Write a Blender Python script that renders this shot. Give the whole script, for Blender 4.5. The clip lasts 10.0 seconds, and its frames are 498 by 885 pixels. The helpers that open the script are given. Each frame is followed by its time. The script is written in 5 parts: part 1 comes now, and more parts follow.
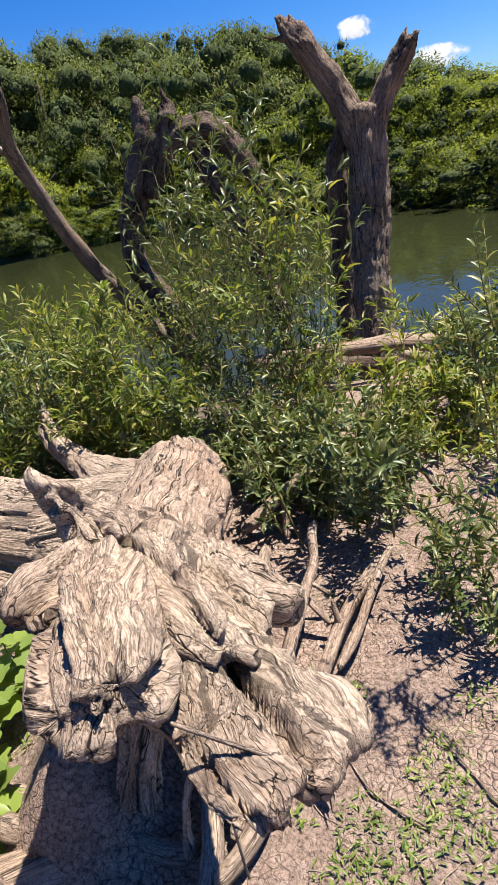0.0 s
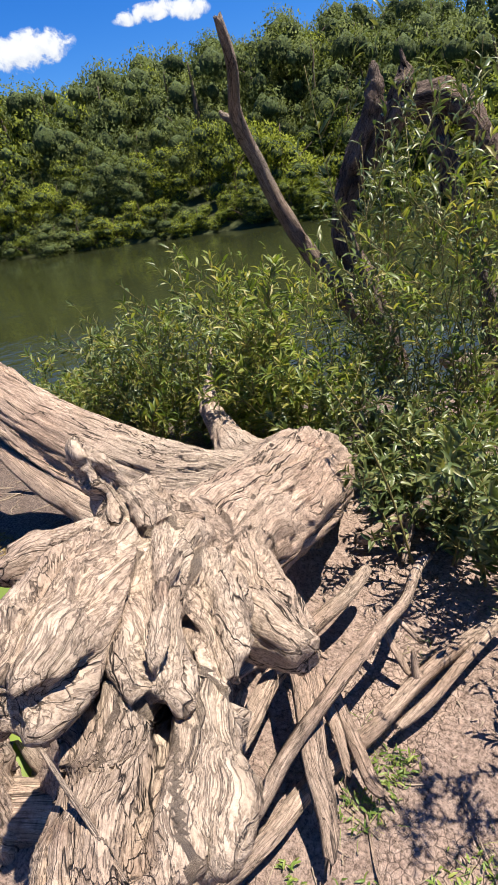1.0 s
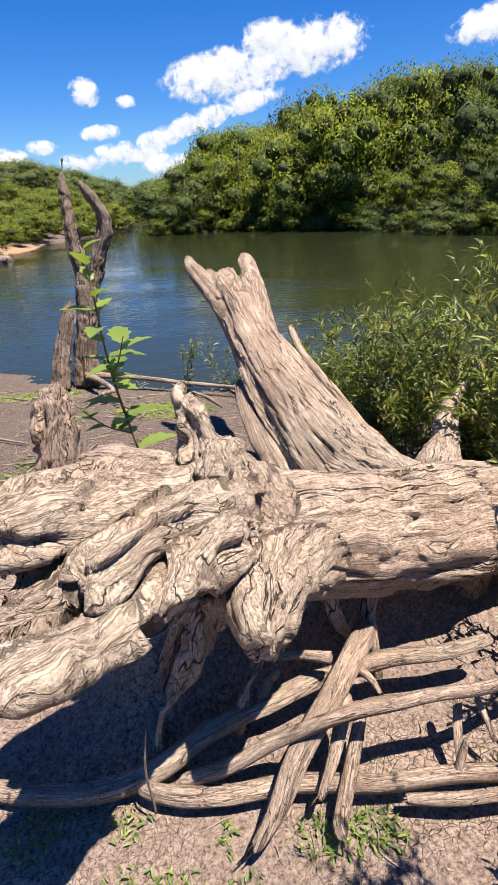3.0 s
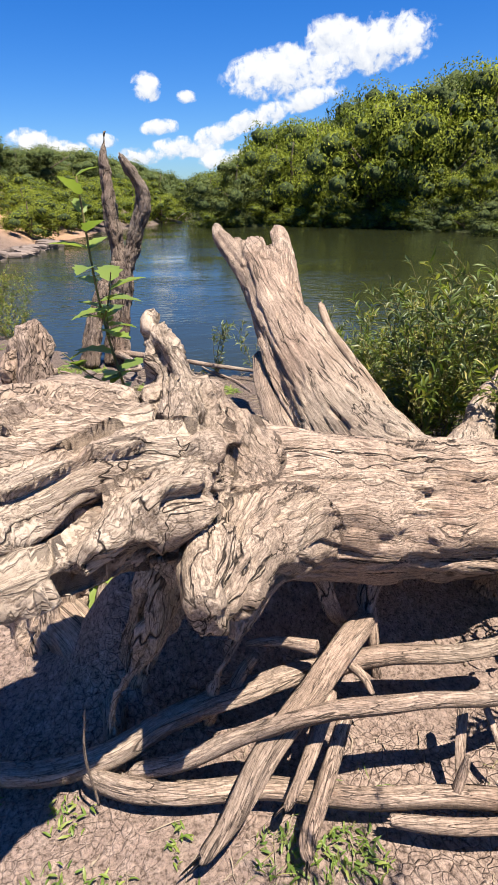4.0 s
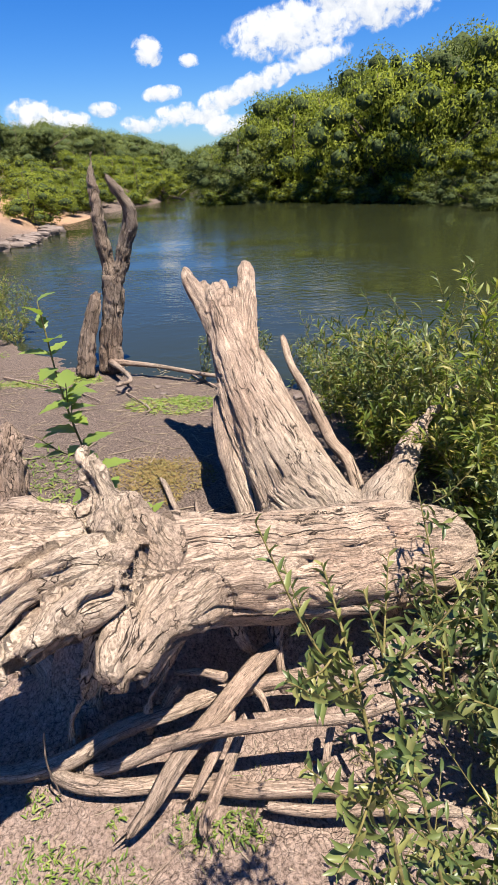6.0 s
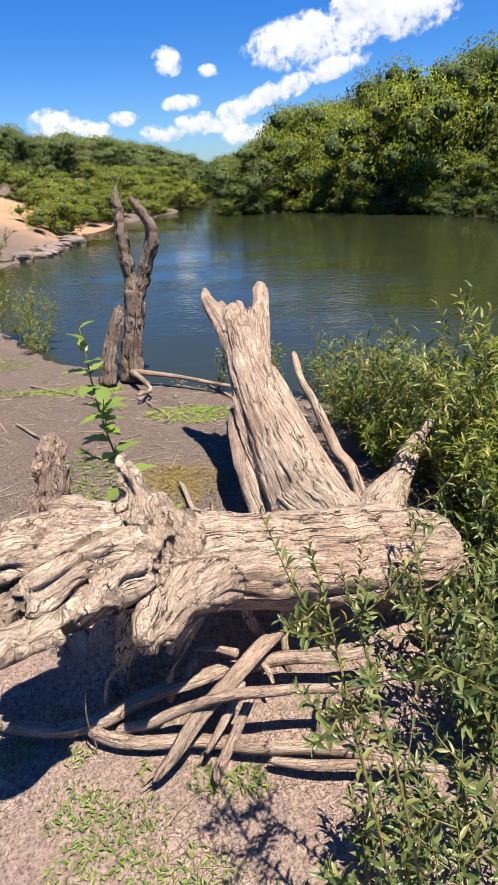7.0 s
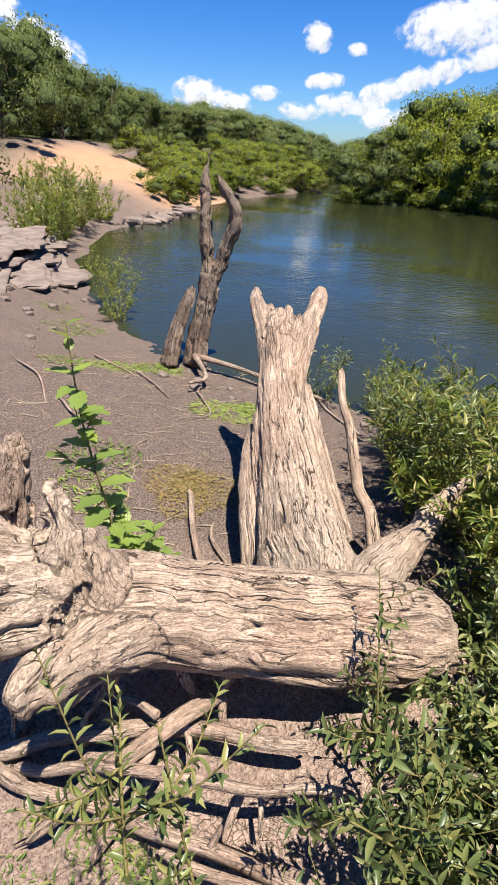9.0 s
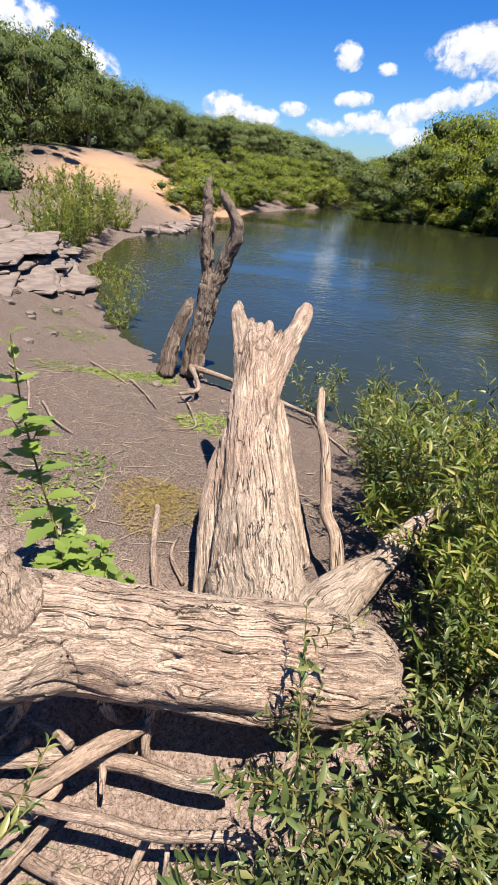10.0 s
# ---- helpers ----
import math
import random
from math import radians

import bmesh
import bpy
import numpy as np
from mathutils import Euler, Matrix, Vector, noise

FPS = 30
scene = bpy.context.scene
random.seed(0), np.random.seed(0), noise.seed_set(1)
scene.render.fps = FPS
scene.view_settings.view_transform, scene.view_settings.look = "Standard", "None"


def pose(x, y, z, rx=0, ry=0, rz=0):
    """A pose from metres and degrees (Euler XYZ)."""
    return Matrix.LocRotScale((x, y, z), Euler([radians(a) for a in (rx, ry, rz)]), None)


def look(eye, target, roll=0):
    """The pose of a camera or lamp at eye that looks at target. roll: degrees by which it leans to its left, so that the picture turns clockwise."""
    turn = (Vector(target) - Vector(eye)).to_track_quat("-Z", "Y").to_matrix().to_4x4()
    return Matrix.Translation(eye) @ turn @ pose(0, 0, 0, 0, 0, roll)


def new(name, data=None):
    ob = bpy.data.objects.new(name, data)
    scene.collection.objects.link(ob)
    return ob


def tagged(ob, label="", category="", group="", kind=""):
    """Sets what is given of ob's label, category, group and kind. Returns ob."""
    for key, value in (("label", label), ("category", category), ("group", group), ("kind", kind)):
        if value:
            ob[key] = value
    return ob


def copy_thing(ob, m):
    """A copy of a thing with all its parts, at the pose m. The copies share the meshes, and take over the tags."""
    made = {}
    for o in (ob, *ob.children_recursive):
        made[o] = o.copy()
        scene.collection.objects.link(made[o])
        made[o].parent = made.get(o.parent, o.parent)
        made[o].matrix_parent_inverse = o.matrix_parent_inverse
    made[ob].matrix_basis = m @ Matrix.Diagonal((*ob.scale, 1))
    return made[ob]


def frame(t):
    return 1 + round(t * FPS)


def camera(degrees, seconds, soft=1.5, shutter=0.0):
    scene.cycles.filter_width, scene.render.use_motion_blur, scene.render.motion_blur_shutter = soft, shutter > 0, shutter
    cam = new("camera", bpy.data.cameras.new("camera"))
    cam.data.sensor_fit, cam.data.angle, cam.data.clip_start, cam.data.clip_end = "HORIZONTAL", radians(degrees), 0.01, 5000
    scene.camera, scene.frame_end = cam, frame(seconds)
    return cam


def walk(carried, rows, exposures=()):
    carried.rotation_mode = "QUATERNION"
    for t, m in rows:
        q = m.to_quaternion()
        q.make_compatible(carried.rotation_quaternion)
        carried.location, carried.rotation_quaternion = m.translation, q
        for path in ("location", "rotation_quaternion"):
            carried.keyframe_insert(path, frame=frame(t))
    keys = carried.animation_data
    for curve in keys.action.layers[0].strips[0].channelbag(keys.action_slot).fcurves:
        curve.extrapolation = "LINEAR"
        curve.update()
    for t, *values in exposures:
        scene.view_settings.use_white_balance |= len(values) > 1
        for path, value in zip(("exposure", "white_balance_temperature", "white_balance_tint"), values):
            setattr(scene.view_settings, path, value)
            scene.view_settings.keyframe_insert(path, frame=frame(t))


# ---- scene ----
cam = camera(48.0, 10.0, soft=0.6)
PATH = [
    (0, (0.894, 0.607, 1.702), (0.081, 2.193, 0.795), -11.4),
    (0.5, (1.018, 0.775, 1.693), (-0.064, 2.203, 0.805), -10.9),
    (1, (1.089, 0.944, 1.642), (-0.295, 2.103, 0.781), -9.6),
    (1.5, (1.315, 1.032, 1.728), (-0.31, 1.849, 0.897), -8.5),
    (2, (1.371, 1.101, 1.713), (-0.347, 1.724, 0.9), -7.4),
    (2.5, (1.415, 1.347, 1.612), (-0.365, 1.757, 0.796), -5.0),
    (3, (1.388, 1.435, 1.62), (-0.432, 1.619, 0.811), -3.0),
    (3.2, (1.385, 1.474, 1.568), (-0.441, 1.576, 0.758), -2.8),
    (4.3, (1.214, 1.678, 1.394), (-0.608, 1.722, 0.584), -1.2),
    (4.5, (1.215, 1.762, 1.422), (-0.606, 1.806, 0.596), -1.5),
    (5, (1.27, 1.895, 1.564), (-0.532, 1.921, 0.697), -2.4),
    (5.5, (1.412, 1.932, 1.753), (-0.381, 1.934, 0.868), -3.0),
    (5.7, (1.44, 1.928, 1.848), (-0.352, 1.937, 0.947), -2.8),
    (7, (1.826, 1.943, 2.115), (0.028, 1.896, 1.241), -2.9),
    (7.5, (1.841, 2.113, 2.275), (0.048, 2.013, 1.394), -1.6),
    (8, (1.803, 2.236, 2.31), (0.029, 2.037, 1.408), 0.5),
    (8.5, (1.586, 2.279, 2.226), (-0.167, 1.987, 1.31), 2.2),
    (9, (1.387, 2.366, 2.188), (-0.354, 2.029, 1.264), 2.8),
    (9.5, (1.247, 2.557, 2.18), (-0.472, 2.133, 1.25), 3.1),
    (10, (1.215, 2.637, 2.199), (-0.532, 2.246, 1.307), 4.7),
]
walk(cam, [(t, look(eye, target, roll)) for t, eye, target, roll in PATH])

# ---- world and light ----
SUN_ELEVATION, SUN_AZIMUTH = 70.5, 48.0
world = bpy.data.worlds.new("sky")
scene.world = world
world.use_nodes = True
wn = world.node_tree.nodes
wl = world.node_tree.links
sky = wn.new("ShaderNodeTexSky")
sky.sky_type = "NISHITA"
sky.sun_disc = False
sky.sun_elevation = radians(SUN_ELEVATION)
sky.sun_rotation = radians(SUN_AZIMUTH)
sky.air_density, sky.dust_density, sky.ozone_density = 1.0, 0.25, 3.0
deep = wn.new("ShaderNodeHueSaturation")
deep.inputs["Saturation"].default_value = 1.42
wl.new(sky.outputs[0], deep.inputs["Color"])
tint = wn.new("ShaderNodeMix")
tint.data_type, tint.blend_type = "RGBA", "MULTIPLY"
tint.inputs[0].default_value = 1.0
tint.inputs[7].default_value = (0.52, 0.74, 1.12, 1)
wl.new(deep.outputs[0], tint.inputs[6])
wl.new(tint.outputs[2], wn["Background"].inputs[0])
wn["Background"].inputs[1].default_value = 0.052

sun_data = bpy.data.lights.new("sun", "SUN")
sun_data.energy, sun_data.angle, sun_data.color = 5.0, radians(0.55), (1.0, 0.91, 0.79)
sun = new("sun", sun_data)
ce, se = math.cos(radians(SUN_ELEVATION)), math.sin(radians(SUN_ELEVATION))
sun.matrix_world = look((0, 0, 40), (-ce * math.sin(radians(SUN_AZIMUTH)), -ce * math.cos(radians(SUN_AZIMUTH)), 40 - se))
scene.view_settings.exposure = 1.36


# ---- materials ----
def material(name):
    m = bpy.data.materials.new(name)
    m.use_nodes = True
    return m, m.node_tree.nodes, m.node_tree.links, m.node_tree.nodes["Principled BSDF"]


def ramp(nodes, stops):
    r = nodes.new("ShaderNodeValToRGB")
    while len(r.color_ramp.elements) < len(stops):
        r.color_ramp.elements.new(0.5)
    for e, (p, c) in zip(r.color_ramp.elements, stops):
        e.position = p
        e.color = (*c, 1) if isinstance(c, tuple) else (c, c, c, 1)
    return r


def noise_node(nodes, links, vector, scale, detail=4.0, rough=0.55, distort=0.0):
    n = nodes.new("ShaderNodeTexNoise")
    n.inputs["Scale"].default_value = scale
    n.inputs["Detail"].default_value = detail
    n.inputs["Roughness"].default_value = rough
    n.inputs["Distortion"].default_value = distort
    if vector is not None:
        links.new(vector, n.inputs["Vector"])
    return n


def math_node(nodes, links, op, a, b=None):
    n = nodes.new("ShaderNodeMath")
    n.operation = op
    for k, v in enumerate((a, b)):
        if v is None:
            continue
        if isinstance(v, (int, float)):
            n.inputs[k].default_value = v
        else:
            links.new(v, n.inputs[k])
    return n.outputs[0]


def mix_node(nodes, links, kind, fac, a, b):
    n = nodes.new("ShaderNodeMix")
    n.data_type, n.blend_type = "RGBA", kind
    for sock, v in ((n.inputs[0], fac), (n.inputs[6], a), (n.inputs[7], b)):
        if isinstance(v, (int, float)):
            sock.default_value = v
        elif isinstance(v, tuple):
            sock.default_value = (*v, 1)
        else:
            links.new(v, sock)
    return n.outputs[2]


def wood(name, pale, mid, dark, crack=1.0, freq=26.0, stretch=1.6, bump=0.012, plates=None):
    """Weathered wood: the mesh carries its grain as (along, across, depth) in metres."""
    m, n, l, p = material(name)
    at = n.new("ShaderNodeAttribute")
    at.attribute_name = "grain"
    mp = n.new("ShaderNodeMapping")
    mp.inputs["Scale"].default_value = (stretch, freq, freq)
    l.new(at.outputs["Vector"], mp.inputs["Vector"])
    co = n.new("ShaderNodeTexCoord")
    big = noise_node(n, l, mp.outputs[0], 0.55, 3.0, 0.5, 0.35)
    fine = noise_node(n, l, mp.outputs[0], 2.6, 4.0, 0.6, 0.4)
    fibre = noise_node(n, l, mp.outputs[0], 8.0, 3.0, 0.65, 0.2)
    tone = noise_node(n, l, co.outputs["Object"], 3.5, 4.0)
    patch = noise_node(n, l, co.outputs["Object"], 1.1, 3.0)
    d1 = math_node(n, l, "ABSOLUTE", math_node(n, l, "SUBTRACT", big.outputs[0], 0.5))
    d2 = math_node(n, l, "ABSOLUTE", math_node(n, l, "SUBTRACT", fine.outputs[0], 0.5))
    r1 = ramp(n, [(0.0, 0.0), (0.0035 * crack, 0.2), (0.011 * crack, 1.0)])
    r2 = ramp(n, [(0.0, 0.2), (0.03, 1.0)])
    l.new(d1, r1.inputs[0])
    l.new(d2, r2.inputs[0])
    base = ramp(n, [(0.3, mid), (0.62, pale)])
    l.new(tone.outputs[0], base.inputs[0])
    warm = ramp(n, [(0.35, (1.0, 0.93, 0.9)), (0.65, (0.96, 1.0, 1.0))])
    l.new(patch.outputs[0], warm.inputs[0])
    c = mix_node(n, l, "MULTIPLY", 1.0, base.outputs[0], warm.outputs[0])
    streak = ramp(n, [(0.35, (0.72, 0.7, 0.68)), (0.6, (1.0, 1.0, 1.0))])
    l.new(fine.outputs[0], streak.inputs[0])
    c = mix_node(n, l, "MULTIPLY", 0.7, c, streak.outputs[0])
    thread = ramp(n, [(0.36, (0.5, 0.46, 0.43)), (0.5, (1.0, 1.0, 1.0)), (0.64, (1.16, 1.15, 1.14))])
    l.new(fibre.outputs[0], thread.inputs[0])
    c = mix_node(n, l, "MULTIPLY", 0.75, c, thread.outputs[0])
    stain = noise_node(n, l, co.outputs["Object"], 6.5, 5.0, 0.6, 0.4)
    st = ramp(n, [(0.60, (1.0, 1.0, 1.0)), (0.72, (0.45, 0.36, 0.34))])
    l.new(stain.outputs[0], st.inputs[0])
    c = mix_node(n, l, "MULTIPLY", 0.75, c, st.outputs[0])
    c = mix_node(n, l, "MIX", r2.outputs[0], tuple(v * 0.6 for v in mid), c)
    grit = noise_node(n, l, co.outputs["Object"], 85.0, 6.0, 0.72)
    worn = ramp(n, [(0.36, (0.5, 0.46, 0.44)), (0.5, (1.0, 1.0, 1.0)), (0.66, (1.15, 1.15, 1.14))])
    l.new(grit.outputs[0], worn.inputs[0])
    c = mix_node(n, l, "MULTIPLY", 0.6, c, worn.outputs[0])
    deep_mask = ramp(n, [(0.42, 0.0), (0.56, 1.0)])
    spread = noise_node(n, l, mp.outputs[0], 0.16, 2.0)
    l.new(spread.outputs[0], deep_mask.inputs[0])
    r1v = math_node(n, l, "MAXIMUM", r1.outputs[0], math_node(n, l, "MULTIPLY", deep_mask.outputs[0], 0.6))
    c = mix_node(n, l, "MIX", r1v, dark, c)
    h = math_node(n, l, "ADD", math_node(n, l, "MULTIPLY", r1v, 1.2), math_node(n, l, "MULTIPLY", r2.outputs[0], 0.35))
    if plates:
        pm = n.new("ShaderNodeMapping")
        pm.inputs["Scale"].default_value = plates
        l.new(at.outputs["Vector"], pm.inputs["Vector"])
        bend = noise_node(n, l, pm.outputs[0], 0.9, 3.0)
        vo = n.new("ShaderNodeTexVoronoi")
        vo.feature = "DISTANCE_TO_EDGE"
        vo.inputs["Scale"].default_value = 1.0
        l.new(mix_node(n, l, "ADD", 0.9, pm.outputs[0], bend.outputs[1]), vo.inputs["Vector"])
        split = ramp(n, [(0.0, 0.0), (0.009, 0.3), (0.024, 1.0)])
        l.new(vo.outputs["Distance"], split.inputs[0])
        some = ramp(n, [(0.40, 0.0), (0.56, 1.0)])
        l.new(tone.outputs[0], some.inputs[0])
        sp = math_node(n, l, "MAXIMUM", split.outputs[0], math_node(n, l, "MULTIPLY", some.outputs[0], 0.8))
        c = mix_node(n, l, "MIX", sp, dark, c)
        h = math_node(n, l, "ADD", h, math_node(n, l, "MULTIPLY", sp, 1.0))
    l.new(c, p.inputs["Base Color"])
    p.inputs["Roughness"].default_value = 0.85
    p.inputs["Specular IOR Level"].default_value = 0.2
    h = math_node(n, l, "ADD", h, math_node(n, l, "MULTIPLY", fine.outputs[0], 0.5))
    h = math_node(n, l, "ADD", h, math_node(n, l, "MULTIPLY", fibre.outputs[0], 0.35))
    h = math_node(n, l, "ADD", h, math_node(n, l, "MULTIPLY", grit.outputs[0], 0.5))
    b = n.new("ShaderNodeBump")
    b.inputs["Strength"].default_value = 0.9
    b.inputs["Distance"].default_value = bump
    l.new(h, b.inputs["Height"])
    l.new(b.outputs[0], p.inputs["Normal"])
    return m


def leaf(name, colours, gloss=0.45, through_light=0.35, shine=0.4):
    m, n, l, p = material(name)
    g = n.new("ShaderNodeNewGeometry")
    info = n.new("ShaderNodeObjectInfo")
    r = ramp(n, [(k / max(1, len(colours) - 1), c) for k, c in enumerate(colours)])
    l.new(g.outputs["Random Per Island"], r.inputs[0])
    shift = ramp(n, [(0.0, (0.78, 0.8, 0.8)), (1.0, (1.18, 1.12, 1.0))])
    l.new(info.outputs["Random"], shift.inputs[0])
    c = mix_node(n, l, "MULTIPLY", 1.0, r.outputs[0], shift.outputs[0])
    l.new(c, p.inputs["Base Color"])
    p.inputs["Roughness"].default_value = gloss
    p.inputs["Specular IOR Level"].default_value = shine
    t = n.new("ShaderNodeBsdfTranslucent")
    tc = mix_node(n, l, "MULTIPLY", 1.0, c, (1.3, 1.35, 0.65))
    l.new(tc, t.inputs[0])
    x = n.new("ShaderNodeMixShader")
    x.inputs[0].default_value = through_light
    l.new(p.outputs[0], x.inputs[1])
    l.new(t.outputs[0], x.inputs[2])
    l.new(x.outputs[0], n["Material Output"].inputs[0])
    return m


PALE_WOOD = wood("pale_driftwood", (0.475, 0.376, 0.298), (0.33, 0.248, 0.192), (0.02, 0.014, 0.011), 1.9, 44.0, 1.5)
ROOT_WOOD = wood("scaly_root_wood", (0.46, 0.365, 0.29), (0.29, 0.215, 0.168), (0.018, 0.012, 0.01), 0.9, 34.0, 3.4, 0.012, (13.0, 46.0, 46.0))
STICK_WOOD = wood("stick_wood", (0.41, 0.325, 0.262), (0.29, 0.222, 0.175), (0.066, 0.049, 0.039), 0.9, 44.0, 4.0, 0.007, (8.0, 60.0, 60.0))
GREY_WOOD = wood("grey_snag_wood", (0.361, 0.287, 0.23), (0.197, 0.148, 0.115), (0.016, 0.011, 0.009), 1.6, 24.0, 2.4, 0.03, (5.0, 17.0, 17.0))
# Darker copy of the snag wood, with shade put into its colour.
SHADED_WOOD = wood("shaded_snag_wood", (0.221, 0.168, 0.135), (0.09, 0.066, 0.054), (0.01, 0.007, 0.007), 1.6, 22.0, 2.4, 0.03, (6.0, 16.0, 16.0))

WILLOW = leaf("willow_leaf", [(0.074, 0.115, 0.021), (0.123, 0.172, 0.029), (0.197, 0.234, 0.049), (0.312, 0.271, 0.082)], 0.45, 0.42)
WILLOW_DARK = leaf("shrub_leaf", [(0.049, 0.078, 0.026), (0.082, 0.115, 0.039), (0.123, 0.156, 0.053), (0.213, 0.213, 0.082)], 0.38, 0.26)
WEED = leaf("weed_leaf", [(0.098, 0.164, 0.033), (0.156, 0.23, 0.049), (0.254, 0.295, 0.09)], 0.45, 0.4)
GRASS = leaf("grass_blade", [(0.098, 0.164, 0.033), (0.164, 0.23, 0.049), (0.262, 0.23, 0.098)], 0.5, 0.3)
FAR_DARK = leaf("far_tree_leaf", [(0.076, 0.099, 0.036), (0.096, 0.122, 0.045), (0.12, 0.146, 0.057)], 0.9, 0.22, 0.05)
FAR_LIGHT = leaf("far_willow_leaf", [(0.125, 0.158, 0.026), (0.155, 0.19, 0.032), (0.19, 0.22, 0.042)], 0.9, 0.25, 0.05)


MOSS = leaf("brown_moss", [(0.16, 0.115, 0.05), (0.22, 0.16, 0.07), (0.2, 0.18, 0.075)], 0.8, 0.1, 0.1)


def plain(name, colour, rough=0.8, scale=6.0, spread=0.35, bump=0.01, bump_scale=30.0):
    m, n, l, p = material(name)
    co = n.new("ShaderNodeTexCoord")
    a = noise_node(n, l, co.outputs["Object"], scale, 5.0)
    b = noise_node(n, l, co.outputs["Object"], bump_scale, 5.0, 0.6)
    lo = tuple(v * (1 - spread) for v in colour)
    hi = tuple(min(1.0, v * (1 + spread)) for v in colour)
    r = ramp(n, [(0.3, lo), (0.7, hi)])
    l.new(a.outputs[0], r.inputs[0])
    f = ramp(n, [(0.3, 0.75), (0.7, 1.0)])
    l.new(b.outputs[0], f.inputs[0])
    l.new(mix_node(n, l, "MULTIPLY", 0.8, r.outputs[0], f.outputs[0]), p.inputs["Base Color"])
    p.inputs["Roughness"].default_value = rough
    p.inputs["Specular IOR Level"].default_value = 0.25
    bu = n.new("ShaderNodeBump")
    bu.inputs["Distance"].default_value = bump
    l.new(b.outputs[0], bu.inputs["Height"])
    l.new(bu.outputs[0], p.inputs["Normal"])
    return m


STEM = plain("green_brown_stem", (0.16, 0.136, 0.048), 0.6, 20.0)
TWIG = plain("dry_twig", (0.272, 0.216, 0.16), 0.85, 12.0)
BARK = plain("far_bark", (0.112, 0.088, 0.064), 0.9, 5.0)
# Dark green core of far crowns: shade between the leaves put into colour.
CROWN_SHADE = plain("crown_inner_shade", (0.055, 0.078, 0.024), 0.95, 30.0, 0.5, 0.1, 60.0)
ROCK = plain("layered_rock", (0.176, 0.14, 0.12), 0.9, 2.5, 0.4, 0.03, 9.0)


def ground_material():
    m, n, l, p = material("river_mud")
    co = n.new("ShaderNodeTexCoord")
    at = n.new("ShaderNodeAttribute")
    at.attribute_name = "soil"
    sep = n.new("ShaderNodeSeparateXYZ")
    l.new(at.outputs["Vector"], sep.inputs[0])
    a = noise_node(n, l, co.outputs["Object"], 1.3, 5.0)
    f = noise_node(n, l, co.outputs["Object"], 28.0, 6.0, 0.65)
    gr = noise_node(n, l, co.outputs["Object"], 75.0, 5.0, 0.75)
    warp = noise_node(n, l, co.outputs["Object"], 5.0, 3.0)
    wv = mix_node(n, l, "ADD", 0.12, co.outputs["Object"], warp.outputs[1])
    v = n.new("ShaderNodeTexVoronoi")
    v.feature = "DISTANCE_TO_EDGE"
    v.inputs["Scale"].default_value = 34.0
    l.new(wv, v.inputs["Vector"])
    crack = ramp(n, [(0.0, 0.0), (0.03, 0.55), (0.09, 1.0)])
    l.new(v.outputs["Distance"], crack.inputs[0])
    where = ramp(n, [(0.40, 0.1), (0.58, 1.0)])
    l.new(a.outputs[0], where.inputs[0])
    crk = mix_node(n, l, "MIX", where.outputs[0], (1.0, 1.0, 1.0), crack.outputs[0])
    mud = ramp(n, [(0.28, (0.228, 0.168, 0.14)), (0.5, (0.356, 0.273, 0.228)), (0.72, (0.484, 0.385, 0.327))])
    l.new(f.outputs[0], mud.inputs[0])
    tone = ramp(n, [(0.32, (0.7, 0.68, 0.68)), (0.68, (1.1, 1.07, 1.04))])
    l.new(a.outputs[0], tone.inputs[0])
    c = mix_node(n, l, "MULTIPLY", 1.0, mud.outputs[0], tone.outputs[0])
    c = mix_node(n, l, "MULTIPLY", 0.5, c, crk)
    silt = ramp(n, [(0.36, (0.043, 0.032, 0.027)), (0.5, (0.159, 0.122, 0.103)), (0.66, (0.327, 0.262, 0.224))])
    l.new(gr.outputs[0], silt.inputs[0])
    crumb = ramp(n, [(0.38, (0.34, 0.31, 0.29)), (0.48, (0.95, 0.95, 0.95)), (0.62, (1.35, 1.32, 1.3))])
    l.new(gr.outputs[0], crumb.inputs[0])
    c = mix_node(n, l, "MULTIPLY", 0.85, c, crumb.outputs[0])
    sl = mix_node(n, l, "MULTIPLY", 0.7, silt.outputs[0], tone.outputs[0])
    c = mix_node(n, l, "MIX", sep.outputs[2], c, sl)
    sand = ramp(n, [(0.3, (0.336, 0.2, 0.116)), (0.7, (0.432, 0.276, 0.168))])
    l.new(f.outputs[0], sand.inputs[0])
    c = mix_node(n, l, "MIX", sep.outputs[0], c, sand.outputs[0])
    green = ramp(n, [(0.35, (0.035, 0.045, 0.018)), (0.65, (0.08, 0.09, 0.035))])
    l.new(f.outputs[0], green.inputs[0])
    c = mix_node(n, l, "MIX", sep.outputs[1], c, green.outputs[0])
    l.new(c, p.inputs["Base Color"])
    p.inputs["Roughness"].default_value = 0.92
    p.inputs["Specular IOR Level"].default_value = 0.15
    h = math_node(n, l, "ADD", f.outputs[0], math_node(n, l, "MULTIPLY", gr.outputs[0], 0.6))
    h = math_node(n, l, "ADD", h, math_node(n, l, "MULTIPLY", crk, 0.5))
    b = n.new("ShaderNodeBump")
    b.inputs["Strength"].default_value = 0.8
    b.inputs["Distance"].default_value = 0.05
    l.new(h, b.inputs["Height"])
    l.new(b.outputs[0], p.inputs["Normal"])
    return m


